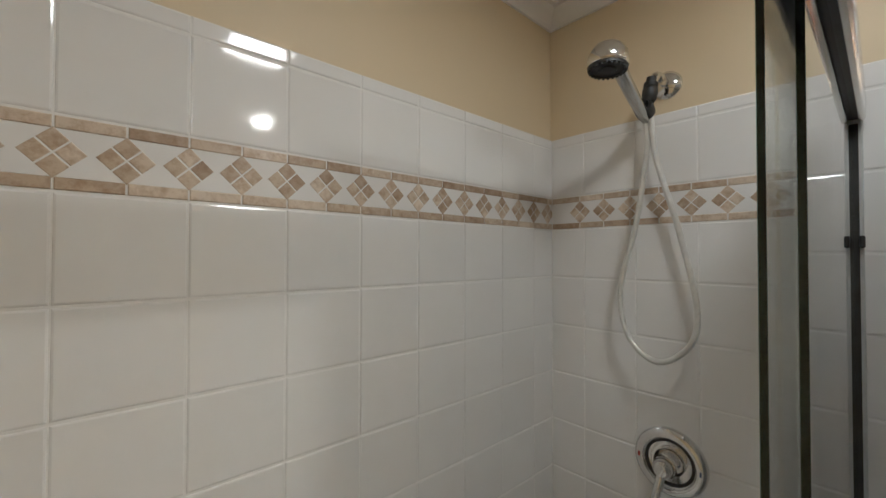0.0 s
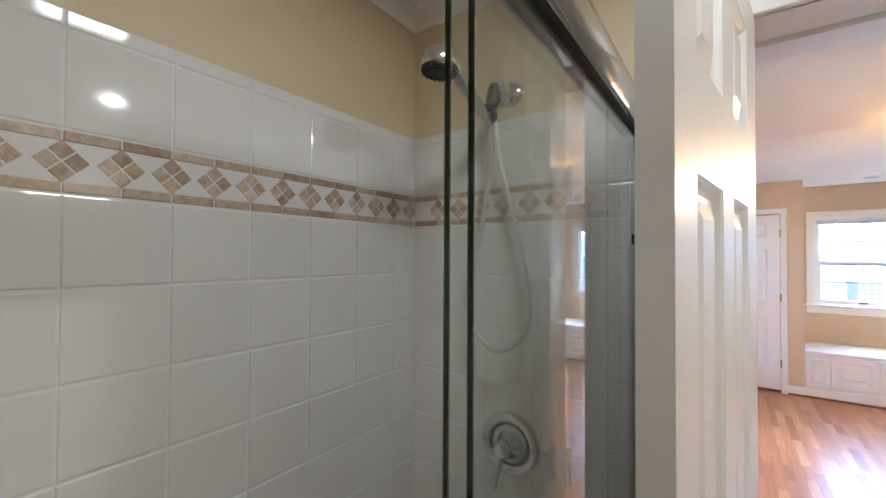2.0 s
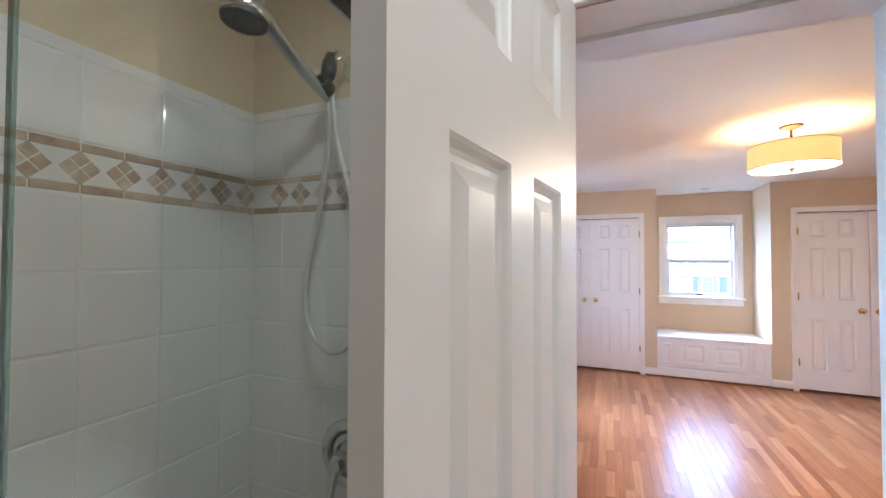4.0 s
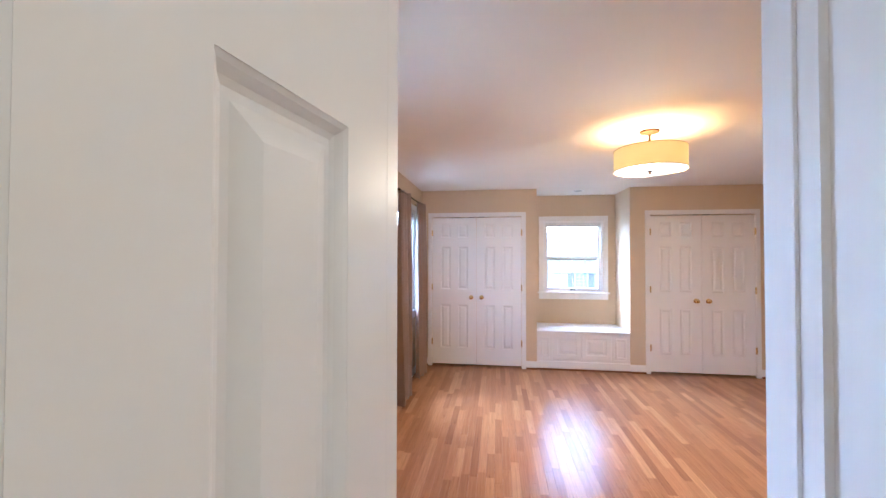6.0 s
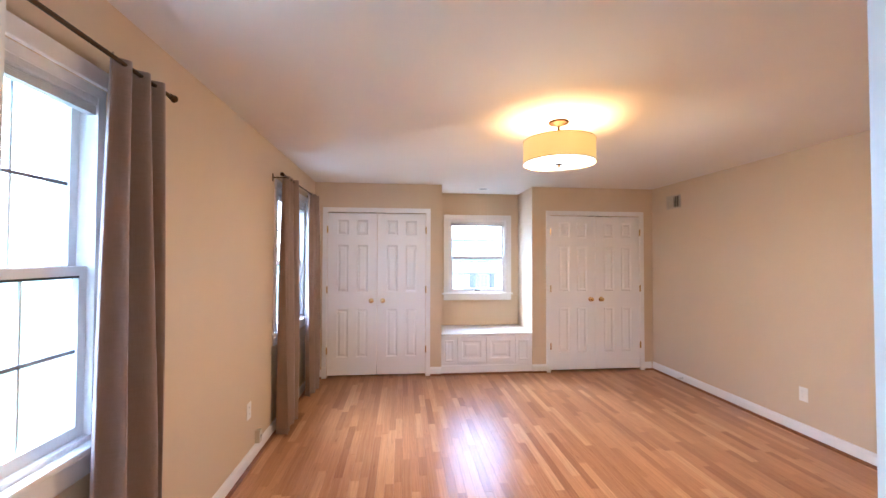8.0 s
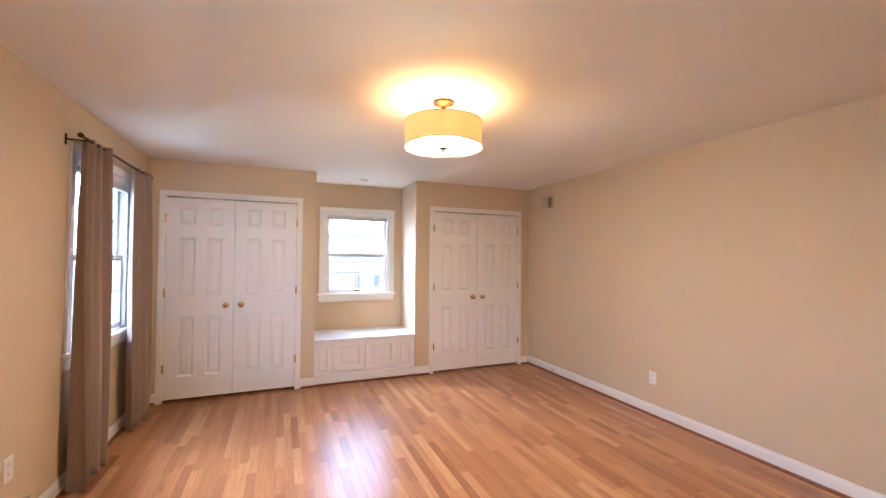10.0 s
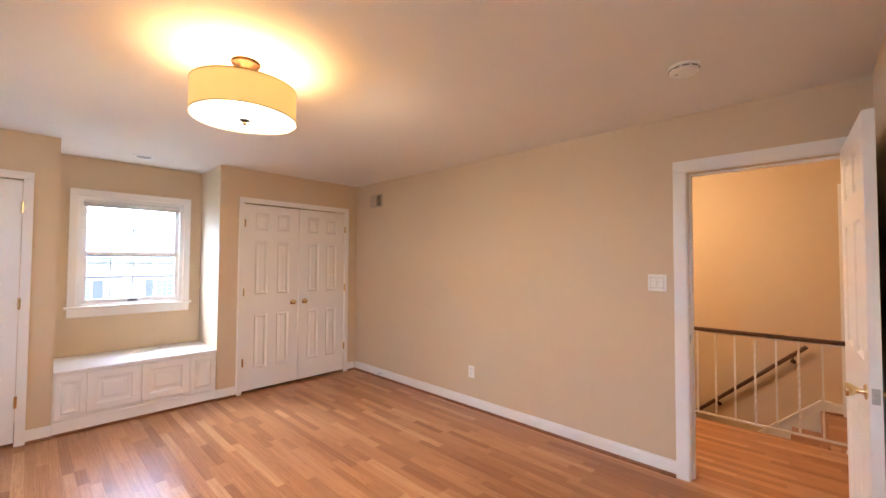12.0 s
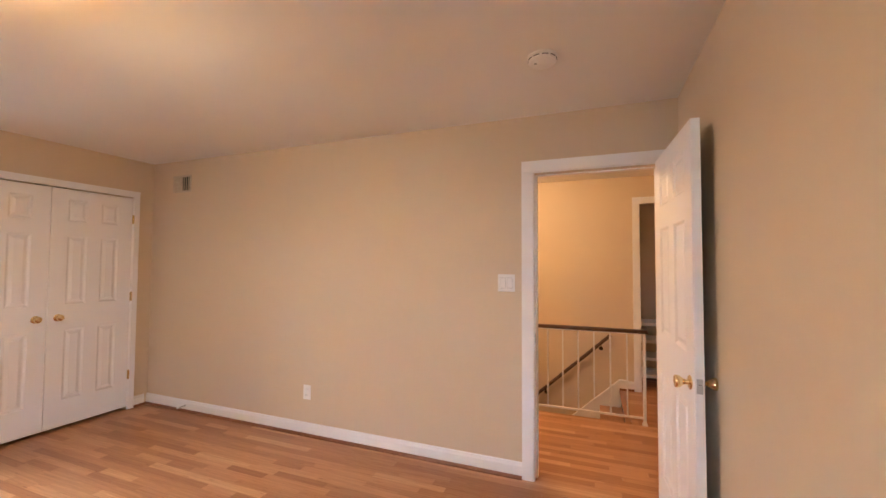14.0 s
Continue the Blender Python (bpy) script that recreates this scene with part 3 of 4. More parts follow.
def sash_window(name, m, w, h, label, blind=True):
    """A double-hung window in an opening w by h; local x across, z up from the sill, +y to the room; y = 0 is the wall's room face."""
    win = thing(name, m, label, "window", "", "structure")
    fr = 0.035
    part("window_frame", boxes((0, fr, -0.13, -0.005, 0, h), (w - fr, w, -0.13, -0.005, 0, h), (fr, w - fr, -0.13, -0.005, h - fr, h), (fr, w - fr, -0.13, -0.005, 0, 0.02)), VINYL, win)
    cw = 0.062
    bm = boxes((-cw, 0, 0, 0.016, -0.045, h), (w, w + cw, 0, 0.016, -0.045, h), (-cw, w + cw, 0, 0.016, h, h + cw), bevel=0.004)
    part("window_casing", bm, TRIM, win)
    part("window_sill", boxes((-cw - 0.02, w + cw + 0.02, -0.005, 0.038, -0.018, 0.004), bevel=0.005), TRIM, win)
    part("apron", boxes((-cw, w + cw, 0, 0.014, -0.100, -0.018), bevel=0.004), TRIM, win)
    mid = h * 0.475
    x0, x1 = fr, w - fr
    for kind, y0, z0, z1 in (("upper_sash", -0.098, mid - 0.018, h - fr), ("lower_sash", -0.062, 0.02, mid + 0.018)):
        st, t = 0.034, 0.032
        ob = part(kind, boxes((x0, x0 + st, y0, y0 + t, z0, z1), (x1 - st, x1, y0, y0 + t, z0, z1), (x0 + st, x1 - st, y0, y0 + t, z1 - 0.034, z1), (x0 + st, x1 - st, y0, y0 + t, z0, z0 + 0.040)), VINYL, win)
        g0, g1, gz0, gz1 = x0 + st, x1 - st, z0 + 0.040, z1 - 0.034
        pane = part("pane", boxes((g0 + 0.0005, g1 - 0.0005, y0 + 0.010, y0 + 0.014, gz0 + 0.0005, gz1 - 0.0005)), PANE, ob)
        pane.visible_shadow = False
        for k in (1, 2, 3):
            x = g0 + (g1 - g0) * k / 4
            part("muntin", boxes((x - 0.004, x + 0.004, y0 + 0.0145, y0 + 0.020, gz0, gz1)), VINYL, ob)
        zm = (gz0 + gz1) / 2
        # cross bar coloured grey for its backlit look; the upright bars stay white
        part("muntin", boxes((g0, g1, y0 + 0.0203, y0 + 0.025, zm - 0.006, zm + 0.006)), BACKLIT, ob)
        if kind == "lower_sash":
            part("gasket", boxes((g0, g1, y0 + t - 0.001, y0 + t + 0.0015, gz1 - 0.006, gz1 + 0.002)), SLOT, ob, "dark weather strip")
            part("sash_lift", boxes((w / 2 - 0.038, w / 2 + 0.038, y0 + t, y0 + t + 0.014, z0 + 0.010, z0 + 0.026), bevel=0.004), SLOT, ob, "dark bronze sash lift")
            part("sash_lock", boxes((w / 2 - 0.03, w / 2 + 0.03, y0 + 0.004, y0 + 0.024, z1, z1 + 0.010), bevel=0.003), VINYL, ob)
    if blind:
        roll = part("blind", boxes((0.004, w - 0.004, -0.045, -0.008, h - 0.062, h - 0.004), bevel=0.008), BLIND, win, "white cellular blind pulled up")
        bm = bmesh.new()
        for k in range(5):
            box(bm, 0.006, w - 0.006, -0.040, -0.012, h - 0.066 - 0.006 * k - 0.005, h - 0.066 - 0.006 * k)
        part("blind_folds", bm, BLIND, roll)
    return win


sash_window("window_1", pose(AX, EWY[0], EWZ[0], 0, 0, 90), EWY[1] - EWY[0], EWZ[1] - EWZ[0], "white double-hung window with grilles and a raised blind")
for k, (a, b) in enumerate(NW):
    sash_window("window_%d" % (k + 2), pose(b, NY, NZ0, 0, 0, 180), b - a, NZ1 - NZ0, "white double-hung window behind taupe curtains")

# ---- window seat ----
seat = thing("window_seat", pose(EX, AR, 0), "white built-in window seat with panelled cabinet doors", "window seat")
SW = AL - AR
part("carcass", boxes((0.012, AX - EX, 0.001, SW - 0.001, 0.0, 0.482)), WHITE, seat)
part("seat_top", boxes((-0.014, AX - EX - 0.001, 0.002, SW - 0.002, 0.483, 0.512), bevel=0.006), WHITE, seat, "glossy white painted seat board")
part("plinth", boxes((-0.004, 0.012, 0.001, SW - 0.001, 0.022, 0.112), bevel=0.003), TRIM, seat)
part("shoe_moulding", boxes((-0.018, 0.011, 0.001, SW - 0.001, 0.001, 0.021), bevel=0.006), SHOE, seat, "reddish oak shoe moulding")
for y0, y1 in ((0.012, 0.222), (SW - 0.20, SW - 0.012)):
    bm = boxes((0.002, 0.0118, y0, y1, 0.118, 0.478), bevel=0.002)
    part("side_frame", bm, WHITE, seat)
    p = part("side_panel", panel_mesh(y1 - y0 - 0.06, 0.28, 0.006), WHITE, seat)
    p.matrix_local = pose(0.0, y1 - 0.03, 0.158, 0, 0, -90)


def cupboard_door(parent, y0, y1, z0, z1):
    """Raised-panel cupboard door in the plane x = 0, facing -x."""
    w, h = y1 - y0, z1 - z0
    bm = bmesh.new()
    rings = []
    for i, d in ((0.0, 0.0), (0.0, 0.012), (0.004, 0.016), (0.058, 0.016), (0.064, 0.012), (0.070, 0.009), (0.092, 0.009), (0.108, 0.0145), (0.118, 0.0150)):
        rings.append([bm.verts.new(c) for c in ((-d, y0 + i, z0 + i), (-d, y1 - i, z0 + i), (-d, y1 - i, z1 - i), (-d, y0 + i, z1 - i))])
    for a, b in zip(rings, rings[1:]):
        for k in range(4):
            bm.faces.new((a[k], a[(k + 1) % 4], b[(k + 1) % 4], b[k]))
    bm.faces.new(rings[-1])
    bmesh.ops.recalc_face_normals(bm, faces=bm.faces)
    d = part("cupboard_door", bm, WHITE, parent)
    d.location.x = 0.0105
    return d


cupboard_door(seat, 0.234, 0.604, 0.142, 0.476)
cupboard_door(seat, 0.610, 0.970, 0.142, 0.476)

# ---- curtains ----


def curtain(parent, x0t, x1t, x0b, x1b, ztop, zbot, y, folds, seed, mat, depth=0.055):
    """One gathered curtain: folds tight at the rod, fuller at the hem."""
    rng = random.Random(seed)
    ph = [rng.uniform(-0.5, 0.5) for _ in range(folds + 1)]
    amp = [rng.uniform(0.6, 1.25) for _ in range(folds + 1)]
    bm = bmesh.new()
    nu, nv = folds * 16, 28
    grid = []
    for j in range(nv + 1):
        v = j / nv
        row = []
        for i in range(nu + 1):
            u = i / nu
            f = u * folds
            k = min(int(f), folds - 1)
            bend = ph[k] * (1 - (f - k)) + ph[k + 1] * (f - k)
            am = amp[k] * (1 - (f - k)) + amp[k + 1] * (f - k)
            x = (x0t + (x1t - x0t) * u) * (1 - v) + (x0b + (x1b - x0b) * u) * v
            x += 0.012 * math.sin(6.28 * (f + bend) * 0.5 + 2.2 * v) * v
            yy = y + depth * am * (0.55 + 0.45 * v) * math.sin(2 * math.pi * (f + bend * v)) + 0.010 * math.sin(3.0 * v + 4 * u)
            row.append(bm.verts.new((x, yy, ztop + (zbot - ztop) * v)))
        grid.append(row)
    for a, b in zip(grid, grid[1:]):
        for i in range(nu):
            bm.faces.new((a[i], a[i + 1], b[i + 1], b[i]))
    bmesh.ops.recalc_face_normals(bm, faces=bm.faces)
    ob = part("curtain_panel", bm, mat, parent, "", True)
    so = ob.modifiers.new("thickness", "SOLIDIFY")
    so.thickness = 0.003
    return ob


def curtain_set(x0, x1, lt, lb, rt, rb, seed, label):
    """A rod on two brackets with a curtain at either end; each curtain by its top and foot."""
    s = thing("curtain_set", pose((x0 + x1) / 2, NY, 0), label, "curtains", "curtains on the window wall")
    inv = Matrix.Translation((-(x0 + x1) / 2, -NY, 0))
    obs = []
    zr = 2.135
    obs.append(part("curtain_rod", tube([(x0, NY - 0.10, zr), (x1, NY - 0.10, zr)], 0.008, 12), BRONZE, s, "thin bronze curtain rod", True))
    for x, w in ((x0, -1), (x1, 1)):
        obs.append(part("finial", lathe([(0, -0.004), (0.011, 0), (0.012, 0.006), (0.007, 0.012), (0.014, 0.022), (0.016, 0.030), (0.010, 0.040), (0, 0.043)], 18, pose(x, NY - 0.10, zr, 0, 90 * w, 0)), BRONZE, s, "", True))
        bx = x - w * 0.05
        obs.append(part("bracket", boxes((bx - 0.009, bx + 0.009, NY - 0.006, NY, zr - 0.045, zr + 0.02), (bx - 0.004, bx + 0.004, NY - 0.105, NY - 0.006, zr - 0.016, zr - 0.008), bevel=0.001), BRONZE, s))
    obs.append(curtain(s, *lt, *lb, zr + 0.018, 0.035, NY - 0.10, 3, seed, CURTAIN, 0.06))
    obs.append(curtain(s, *rt, *rb, zr + 0.018, 0.035, NY - 0.10, 3, seed + 1, CURTAIN, 0.05))
    for o in obs:
        o.matrix_local = inv
    return s


curtain_set(4.68, 5.96, (4.76, 5.03), (4.69, 5.06), (5.60, 5.90), (5.55, 5.98), 3, "taupe curtains on a bronze rod at the side window")
curtain_set(1.86, 3.12, (1.90, 2.16), (1.86, 2.2), (2.80, 3.06), (2.74, 3.10), 8, "taupe curtains on a bronze rod near the bathroom door")

# ---- ceiling lamp ----
TAPE = weave("gold_tape", (0.45, 0.30, 0.12))
drum = thing("ceiling_lamp", pose(LX, LY, ZC), "lit drum ceiling lamp with linen shade and antique brass stem", "ceiling lamp")
part("canopy", lathe([(0, 0), (0.066, 0), (0.068, -0.006), (0.064, -0.014), (0.030, -0.022), (0.016, -0.030), (0, -0.030)], 36), BRONZE, drum, "antique brass canopy", True)
part("stem", tube([(0, 0, -0.028), (0, 0, -0.280)], 0.009, 12), BRONZE, drum, "", True)
ST, SB, SR = -0.134, -0.282, 0.236
sh = lathe([(SR, SB), (SR, ST), (SR - 0.003, ST), (SR - 0.003, SB), (SR, SB)], 72)
part("shade", sh, SHADE, drum, "glowing cream linen drum shade", True)
for z, nm in ((ST, "top_band"), (SB, "bottom_band")):
    part(nm, lathe([(SR + 0.0005, z - 0.003), (SR + 0.0022, z - 0.003), (SR + 0.0022, z + 0.003), (SR + 0.0005, z + 0.003), (SR + 0.0005, z - 0.003)], 72), TAPE, drum, "thin gold fabric trim band", True)
part("diffuser", lathe([(0, SB - 0.006), (0.15, SB - 0.005), (SR - 0.0036, SB + 0.001), (SR - 0.0034, SB + 0.006), (0, SB + 0.003)], 64), DIFFUSER, drum, "bright white acrylic diffuser", True)
part("finial", lathe([(0, -0.006), (0.024, -0.005), (0.022, 0.0), (0.011, -0.008), (0.008, -0.014), (0.010, -0.020), (0.004, -0.027), (0, -0.028)], 24, Matrix.Translation((0, 0, SB - 0.004))), BRONZE, drum, "", True)
for k in range(3):
    a = radians(20 + 120 * k)
    part("arm", tube([(0, 0, -0.21), (0.5 * (SR - 0.003) * math.cos(a), 0.5 * (SR - 0.003) * math.sin(a), -0.21), ((SR - 0.004) * math.cos(a), (SR - 0.004) * math.sin(a), -0.21)], 0.003, 8), BRONZE, drum)

# ---- small fixtures of the bedroom ----
smoke = thing("smoke_detector", pose(2.372, -2.665, ZC), "round white smoke detector on the ceiling", "smoke detector")
part("base_plate", lathe([(0, 0), (0.070, 0), (0.071, -0.010), (0.066, -0.012), (0, -0.012)], 40), PLASTIC, smoke, "", True)
part("cover", lathe([(0.060, -0.012), (0.066, -0.016), (0.064, -0.030), (0.054, -0.036), (0, -0.038)], 40), PLASTIC, smoke, "", True)
for k in range(10):
    a = radians(36 * k)
    g = bmesh.new()
    box(g, 0.0615, 0.0668, -0.014, 0.014, -0.020, -0.0165, pose(0, 0, 0, 0, 0, 36 * k))
    part("slot", g, SLOT, smoke)
part("button", lathe([(0, -0.0395), (0.007, -0.0395), (0.007, -0.037), (0, -0.037)], 16, Matrix.Translation((0.03, 0.018, 0))), STEEL, smoke)

can = thing("recessed_light", pose(6.53, -1.164, ZC), "unlit round recessed light in the recess ceiling", "recessed light")
part("trim_ring", lathe([(0.058, 0.0), (0.084, 0.0), (0.083, -0.004), (0.062, -0.006), (0.058, -0.001)], 40), PLASTIC, can, "", True)
part("reflector", lathe([(0.059, -0.003), (0.05, -0.0012), (0, -0.001)], 40), plain("grey_reflector", (0.32, 0.31, 0.30), 0.4), can, "grey reflector", True)

vent = thing("wall_vent", pose(5.893, SY, 2.163), "beige metal wall register, one half of its louvres open", "vent")
part("frame", boxes((-0.123, -0.105, 0, 0.008, -0.082, 0.082), (0.105, 0.123, 0, 0.008, -0.082, 0.082), (-0.105, 0.105, 0, 0.008, 0.066, 0.082), (-0.105, 0.105, 0, 0.008, -0.082, -0.066), (-0.006, 0.006, 0, 0.008, -0.066, 0.066)), VENTBEIGE, vent)
# no duct is cut: a dark sheet on the wall paints its shade
part("backing", boxes((-0.105, 0.105, 0.0004, 0.0012, -0.066, 0.066)), SLOT, vent, "dark sheet standing for the shaded duct behind the louvres")
for k in range(9):
    x = 0.016 + 0.0105 * k
    g = bmesh.new()
    box(g, -0.0055, 0.0055, -0.0006, 0.0006, -0.066, 0.066, pose(x, 0.005, 0, 0, 0, 12))
    part("slat", g, VENTBEIGE, vent)
for k in range(3):
    g = bmesh.new()
    box(g, -0.0030, 0.0030, -0.0004, 0.0004, -0.066, 0.066, pose(-0.026 - 0.03 * k, 0.004, 0, 0, 0, 60))
    part("slat", g, VENTBEIGE, vent)


def outlet(m, label):
    o = thing("outlet", m, label, "outlet", "wall outlets")
    part("cover_plate", boxes((-0.036, 0.036, 0, 0.006, -0.058, 0.058), bevel=0.003), PLASTIC, o)
    for z in (-0.024, 0.024):
        part("socket", boxes((-0.017, 0.017, 0.0055, 0.0075, z - 0.014, z + 0.014), bevel=0.0008), PLASTIC, o)
        for x in (-0.007, 0.007):
            part("slot", boxes((x - 0.0012, x + 0.0012, 0.0074, 0.0078, z - 0.003, z + 0.006)), SLOT, o)
    return o


outlet(pose(4.347, SY, 0.346), "white duplex outlet low on the beige wall")
outlet(pose(4.29, NY, 0.39, 0, 0, 180), "white duplex outlet near the curtains")
sw = thing("light_switch", pose(2.704, SY, 1.272), "white double rocker light switch beside the door", "light switch")
part("cover_plate", boxes((-0.058, 0.058, 0, 0.006, -0.058, 0.058), bevel=0.003), PLASTIC, sw)
for x in (-0.023, 0.023):
    part("recess", boxes((x - 0.0185, x + 0.0185, 0.0055, 0.0064, -0.036, 0.036)), plain("switch_gap", (0.45, 0.43, 0.40), 0.5), sw)
    r = part("rocker", boxes((-0.0165, 0.0165, -0.002, 0.003, -0.033, 0.033), bevel=0.001), PLASTIC, sw)
    r.matrix_local = pose(x, 0.0065, 0, 3, 0, 0)
bsw = thing("light_switch", pose(BX - 0.004, -1.24, 1.29, 0, 0, 90), "white rocker light switch above the vanity", "light switch")
part("cover_plate", boxes((-0.036, 0.036, 0, 0.006, -0.058, 0.058), bevel=0.003), PLASTIC, bsw)
part("rocker", boxes((-0.0165, 0.0165, 0.005, 0.009, -0.033, 0.033), bevel=0.001), PLASTIC, bsw)
jack = thing("phone_jack", pose(4.44, NY - 0.013, 0.15, 0, 0, 180), "small beige phone jack above the baseboard", "phone jack")
part("box", boxes((-0.024, 0.024, -0.012, 0.022, -0.045, 0.045), bevel=0.004), plain("ivory_plastic", (0.62, 0.55, 0.42), 0.4), jack)
part("socket", boxes((-0.007, 0.007, 0.0215, 0.0235, -0.008, 0.006)), SLOT, jack)
stop = thing("door_stop", pose(5.75, SY + 0.013, 0.055), "springy brass door stop on the baseboard", "door stop")
part("spring", tube([(0.0055 * math.cos(k * 0.9), 0.004 + 0.0011 * k, 0.0055 * math.sin(k * 0.9)) for k in range(60)], 0.0014, 6), STEEL, stop, "", True)
part("tip", lathe([(0, 0), (0.007, 0), (0.007, 0.012), (0, 0.012)], 16, pose(0, 0.068, 0, -90, 0, 0)), PLASTIC, stop)
part("base", lathe([(0, 0), (0.008, 0), (0.006, 0.006), (0, 0.006)], 16, pose(0, 0, 0, -90, 0, 0)), STEEL, stop)

# ---- hall ----
rail = thing("stair_railing", pose(1.749, HY, 0), "white iron railing with a dark wooden handrail", "railing")
RL = 2.65
hr = boxes((-0.03, RL, -0.026, 0.026, 0.795, 0.826), bevel=0.009)
part("handrail", hr, DARKWOOD, rail, "dark stained wooden handrail", True)
part("top_bar", boxes((-0.012, RL, -0.012, 0.012, 0.783, 0.7945)), IRON, rail)
part("bottom_bar", boxes((0.012, RL, -0.010, 0.010, 0.052, 0.068), bevel=0.002), IRON, rail)
part("post", boxes((-0.013, 0.013, -0.013, 0.013, 0.02, 0.785), bevel=0.003), IRON, rail)
part("post_foot", lathe([(0, 0), (0.030, 0), (0.028, 0.010), (0.019, 0.026), (0.017, 0.040), (0, 0.041)], 4, pose(0, 0, 0, 0, 0, 45)), IRON, rail, "flared iron post foot")
for k in range(19):
    x = 0.137 * (k + 1)
    tw = k % 2
    bm = bmesh.new()
    n = 40 if tw else 1
    s = 0.0065
    rings = []
    for j in range(n + 1):
        z = 0.066 + (0.784 - 0.066) * j / n
        a = radians(45 + (j * 30 if tw else 0))
        rings.append([bm.verts.new((x + s * 1.414 * math.cos(a + math.pi / 2 * q), s * 1.414 * math.sin(a + math.pi / 2 * q), z)) for q in range(4)])
    for a, b in zip(rings, rings[1:]):
        for q in range(4):
            bm.faces.new((a[q], a[(q + 1) % 4], b[(q + 1) % 4], b[q]))
    part("baluster", bm, IRON, rail, "twisted iron baluster" if tw else "")

stairs = thing("staircase", pose(1.88, HY, 0), "oak staircase going down beside a white skirt board", "staircase")
RISE, RUN = 0.19, 0.207
for k in range(12):
    z = -RISE * (k + 1)
    part("tread", boxes((RUN * k - 0.0 if k else 0.0, RUN * (k + 1) + 0.02, FY - HY + 0.02, -0.012, z - 0.028, z), bevel=0.004), TREAD, stairs, "oak tread" if k == 0 else "")
    part("riser", boxes((RUN * k - 0.014, RUN * k, FY - HY + 0.02, -0.012, z + 0.001, z + RISE - 0.03)), TREAD, stairs)
part("landing_nosing", boxes((-0.03, 0.022, FY - HY + 0.02, -0.012, -0.030, 0.0), bevel=0.006), TREAD, stairs)
bm = bmesh.new()
sl = RISE / RUN
prof = [(-0.06, 0.115), (0.02, 0.115), (2.6, 0.115 - 2.58 * sl), (2.6, -0.2 - 2.58 * sl), (0.02, -0.2), (-0.06, 0.0)]
for y0, y1, cut in ((FY - HY, FY - HY + 0.018, 0.0), (FY - HY + 0.018, FY - HY + 0.028, 0.0)):
    pr = prof if y0 == FY - HY else [(x, z - 0.004) if j < 3 else (x, prof[5 - j][1] - 0.028) for j, (x, z) in enumerate(prof)]
    ends = [[bm.verts.new((x, y, z)) for x, z in pr] for y in (y0, y1)]
    for j in range(6):
        bm.faces.new((ends[0][j], ends[0][(j + 1) % 6], ends[1][(j + 1) % 6], ends[1][j]))
    bm.faces.new(ends[0]), bm.faces.new(ends[1][::-1])
bmesh.ops.recalc_face_normals(bm, faces=bm.faces)
part("skirt_board", bm, TRIM, stairs, "white painted sloping skirt board")
part("fascia", boxes((0, 2.72, -0.010, -0.001, -0.26, -0.02)), TRIM, stairs, "white fascia under the hall floor")
hr2 = thing("wall_handrail", pose(2.0, FY, 0.598), "dark wooden handrail sloping down the stair wall", "handrail")
d = Vector((1, 0, -0.923)).normalized()
part("grip", tube([d * (0.02 * k - 0.02) + Vector((0, 0.065, 0)) for k in range(120)], 0.019, 14), DARKWOOD, hr2, "", True)
for t in (0.12, 0.95, 1.8):
    p = d * t
    part("bracket", tube(curve_points([(p.x, 0.0, p.z - 0.075), (p.x, 0.03, p.z - 0.078), (p.x, 0.06, p.z - 0.06), (p.x, 0.065, p.z - 0.015)], 5), 0.005, 8), BRONZE, hr2, "bronze rail bracket", True)
    part("bracket_plate", lathe([(0, 0), (0.022, 0), (0.018, 0.006), (0, 0.007)], 18, pose(p.x, 0, p.z - 0.075, -90, 0, 0)), BRONZE, hr2)
hl = thing("hall_ceiling_light", pose(3.15, -4.25, ZC), "lit round flush ceiling light in the hall", "ceiling light")
part("rim", lathe([(0, 0), (0.13, 0), (0.132, -0.018), (0.118, -0.022), (0, -0.02)], 36), BRONZE, hl, "", True)
part("bowl", lathe([(0.117, -0.021), (0.112, -0.05), (0.08, -0.08), (0.03, -0.092), (0, -0.094)], 36), glow("lit_bowl", (1.0, 0.66, 0.32), 0.12, (0.85, 0.8, 0.7)), hl, "glowing frosted bowl", True).visible_shadow = False
shelves = thing("linen_shelves", pose(0.9, FY - 0.7, 0), "white slatted linen shelves in the far closet", "shelf unit")
for k in range(4):
    for j in range(5):
        part("slat", boxes((0.005, 0.855, 0.02 + 0.075 * j, 0.065 + 0.075 * j, 0.10 + 0.2 * k, 0.118 + 0.2 * k)), IRON, shelves)
    for x in (0.0, 0.855):
        part("cleat", boxes((x, x + 0.005, 0.0, 0.40, 0.08 + 0.2 * k, 0.118 + 0.2 * k)), IRON, shelves)
    part("front_strip", boxes((0.005, 0.855, 0.385, 0.40, 0.085 + 0.2 * k, 0.120 + 0.2 * k)), IRON, shelves)

# ---- bathroom things ----
SX = 1.441
head = thing("hand_shower", pose(SX, 0.565, 1.977), "chrome hand shower hanging on a wall arm with metal hose", "shower")


def world_part(name, bm, mat, parent, label="", smooth=True):
    ob = part(name, bm, mat, parent, label, smooth)
    ob.matrix_local = parent.matrix_world.inverted()
    return ob


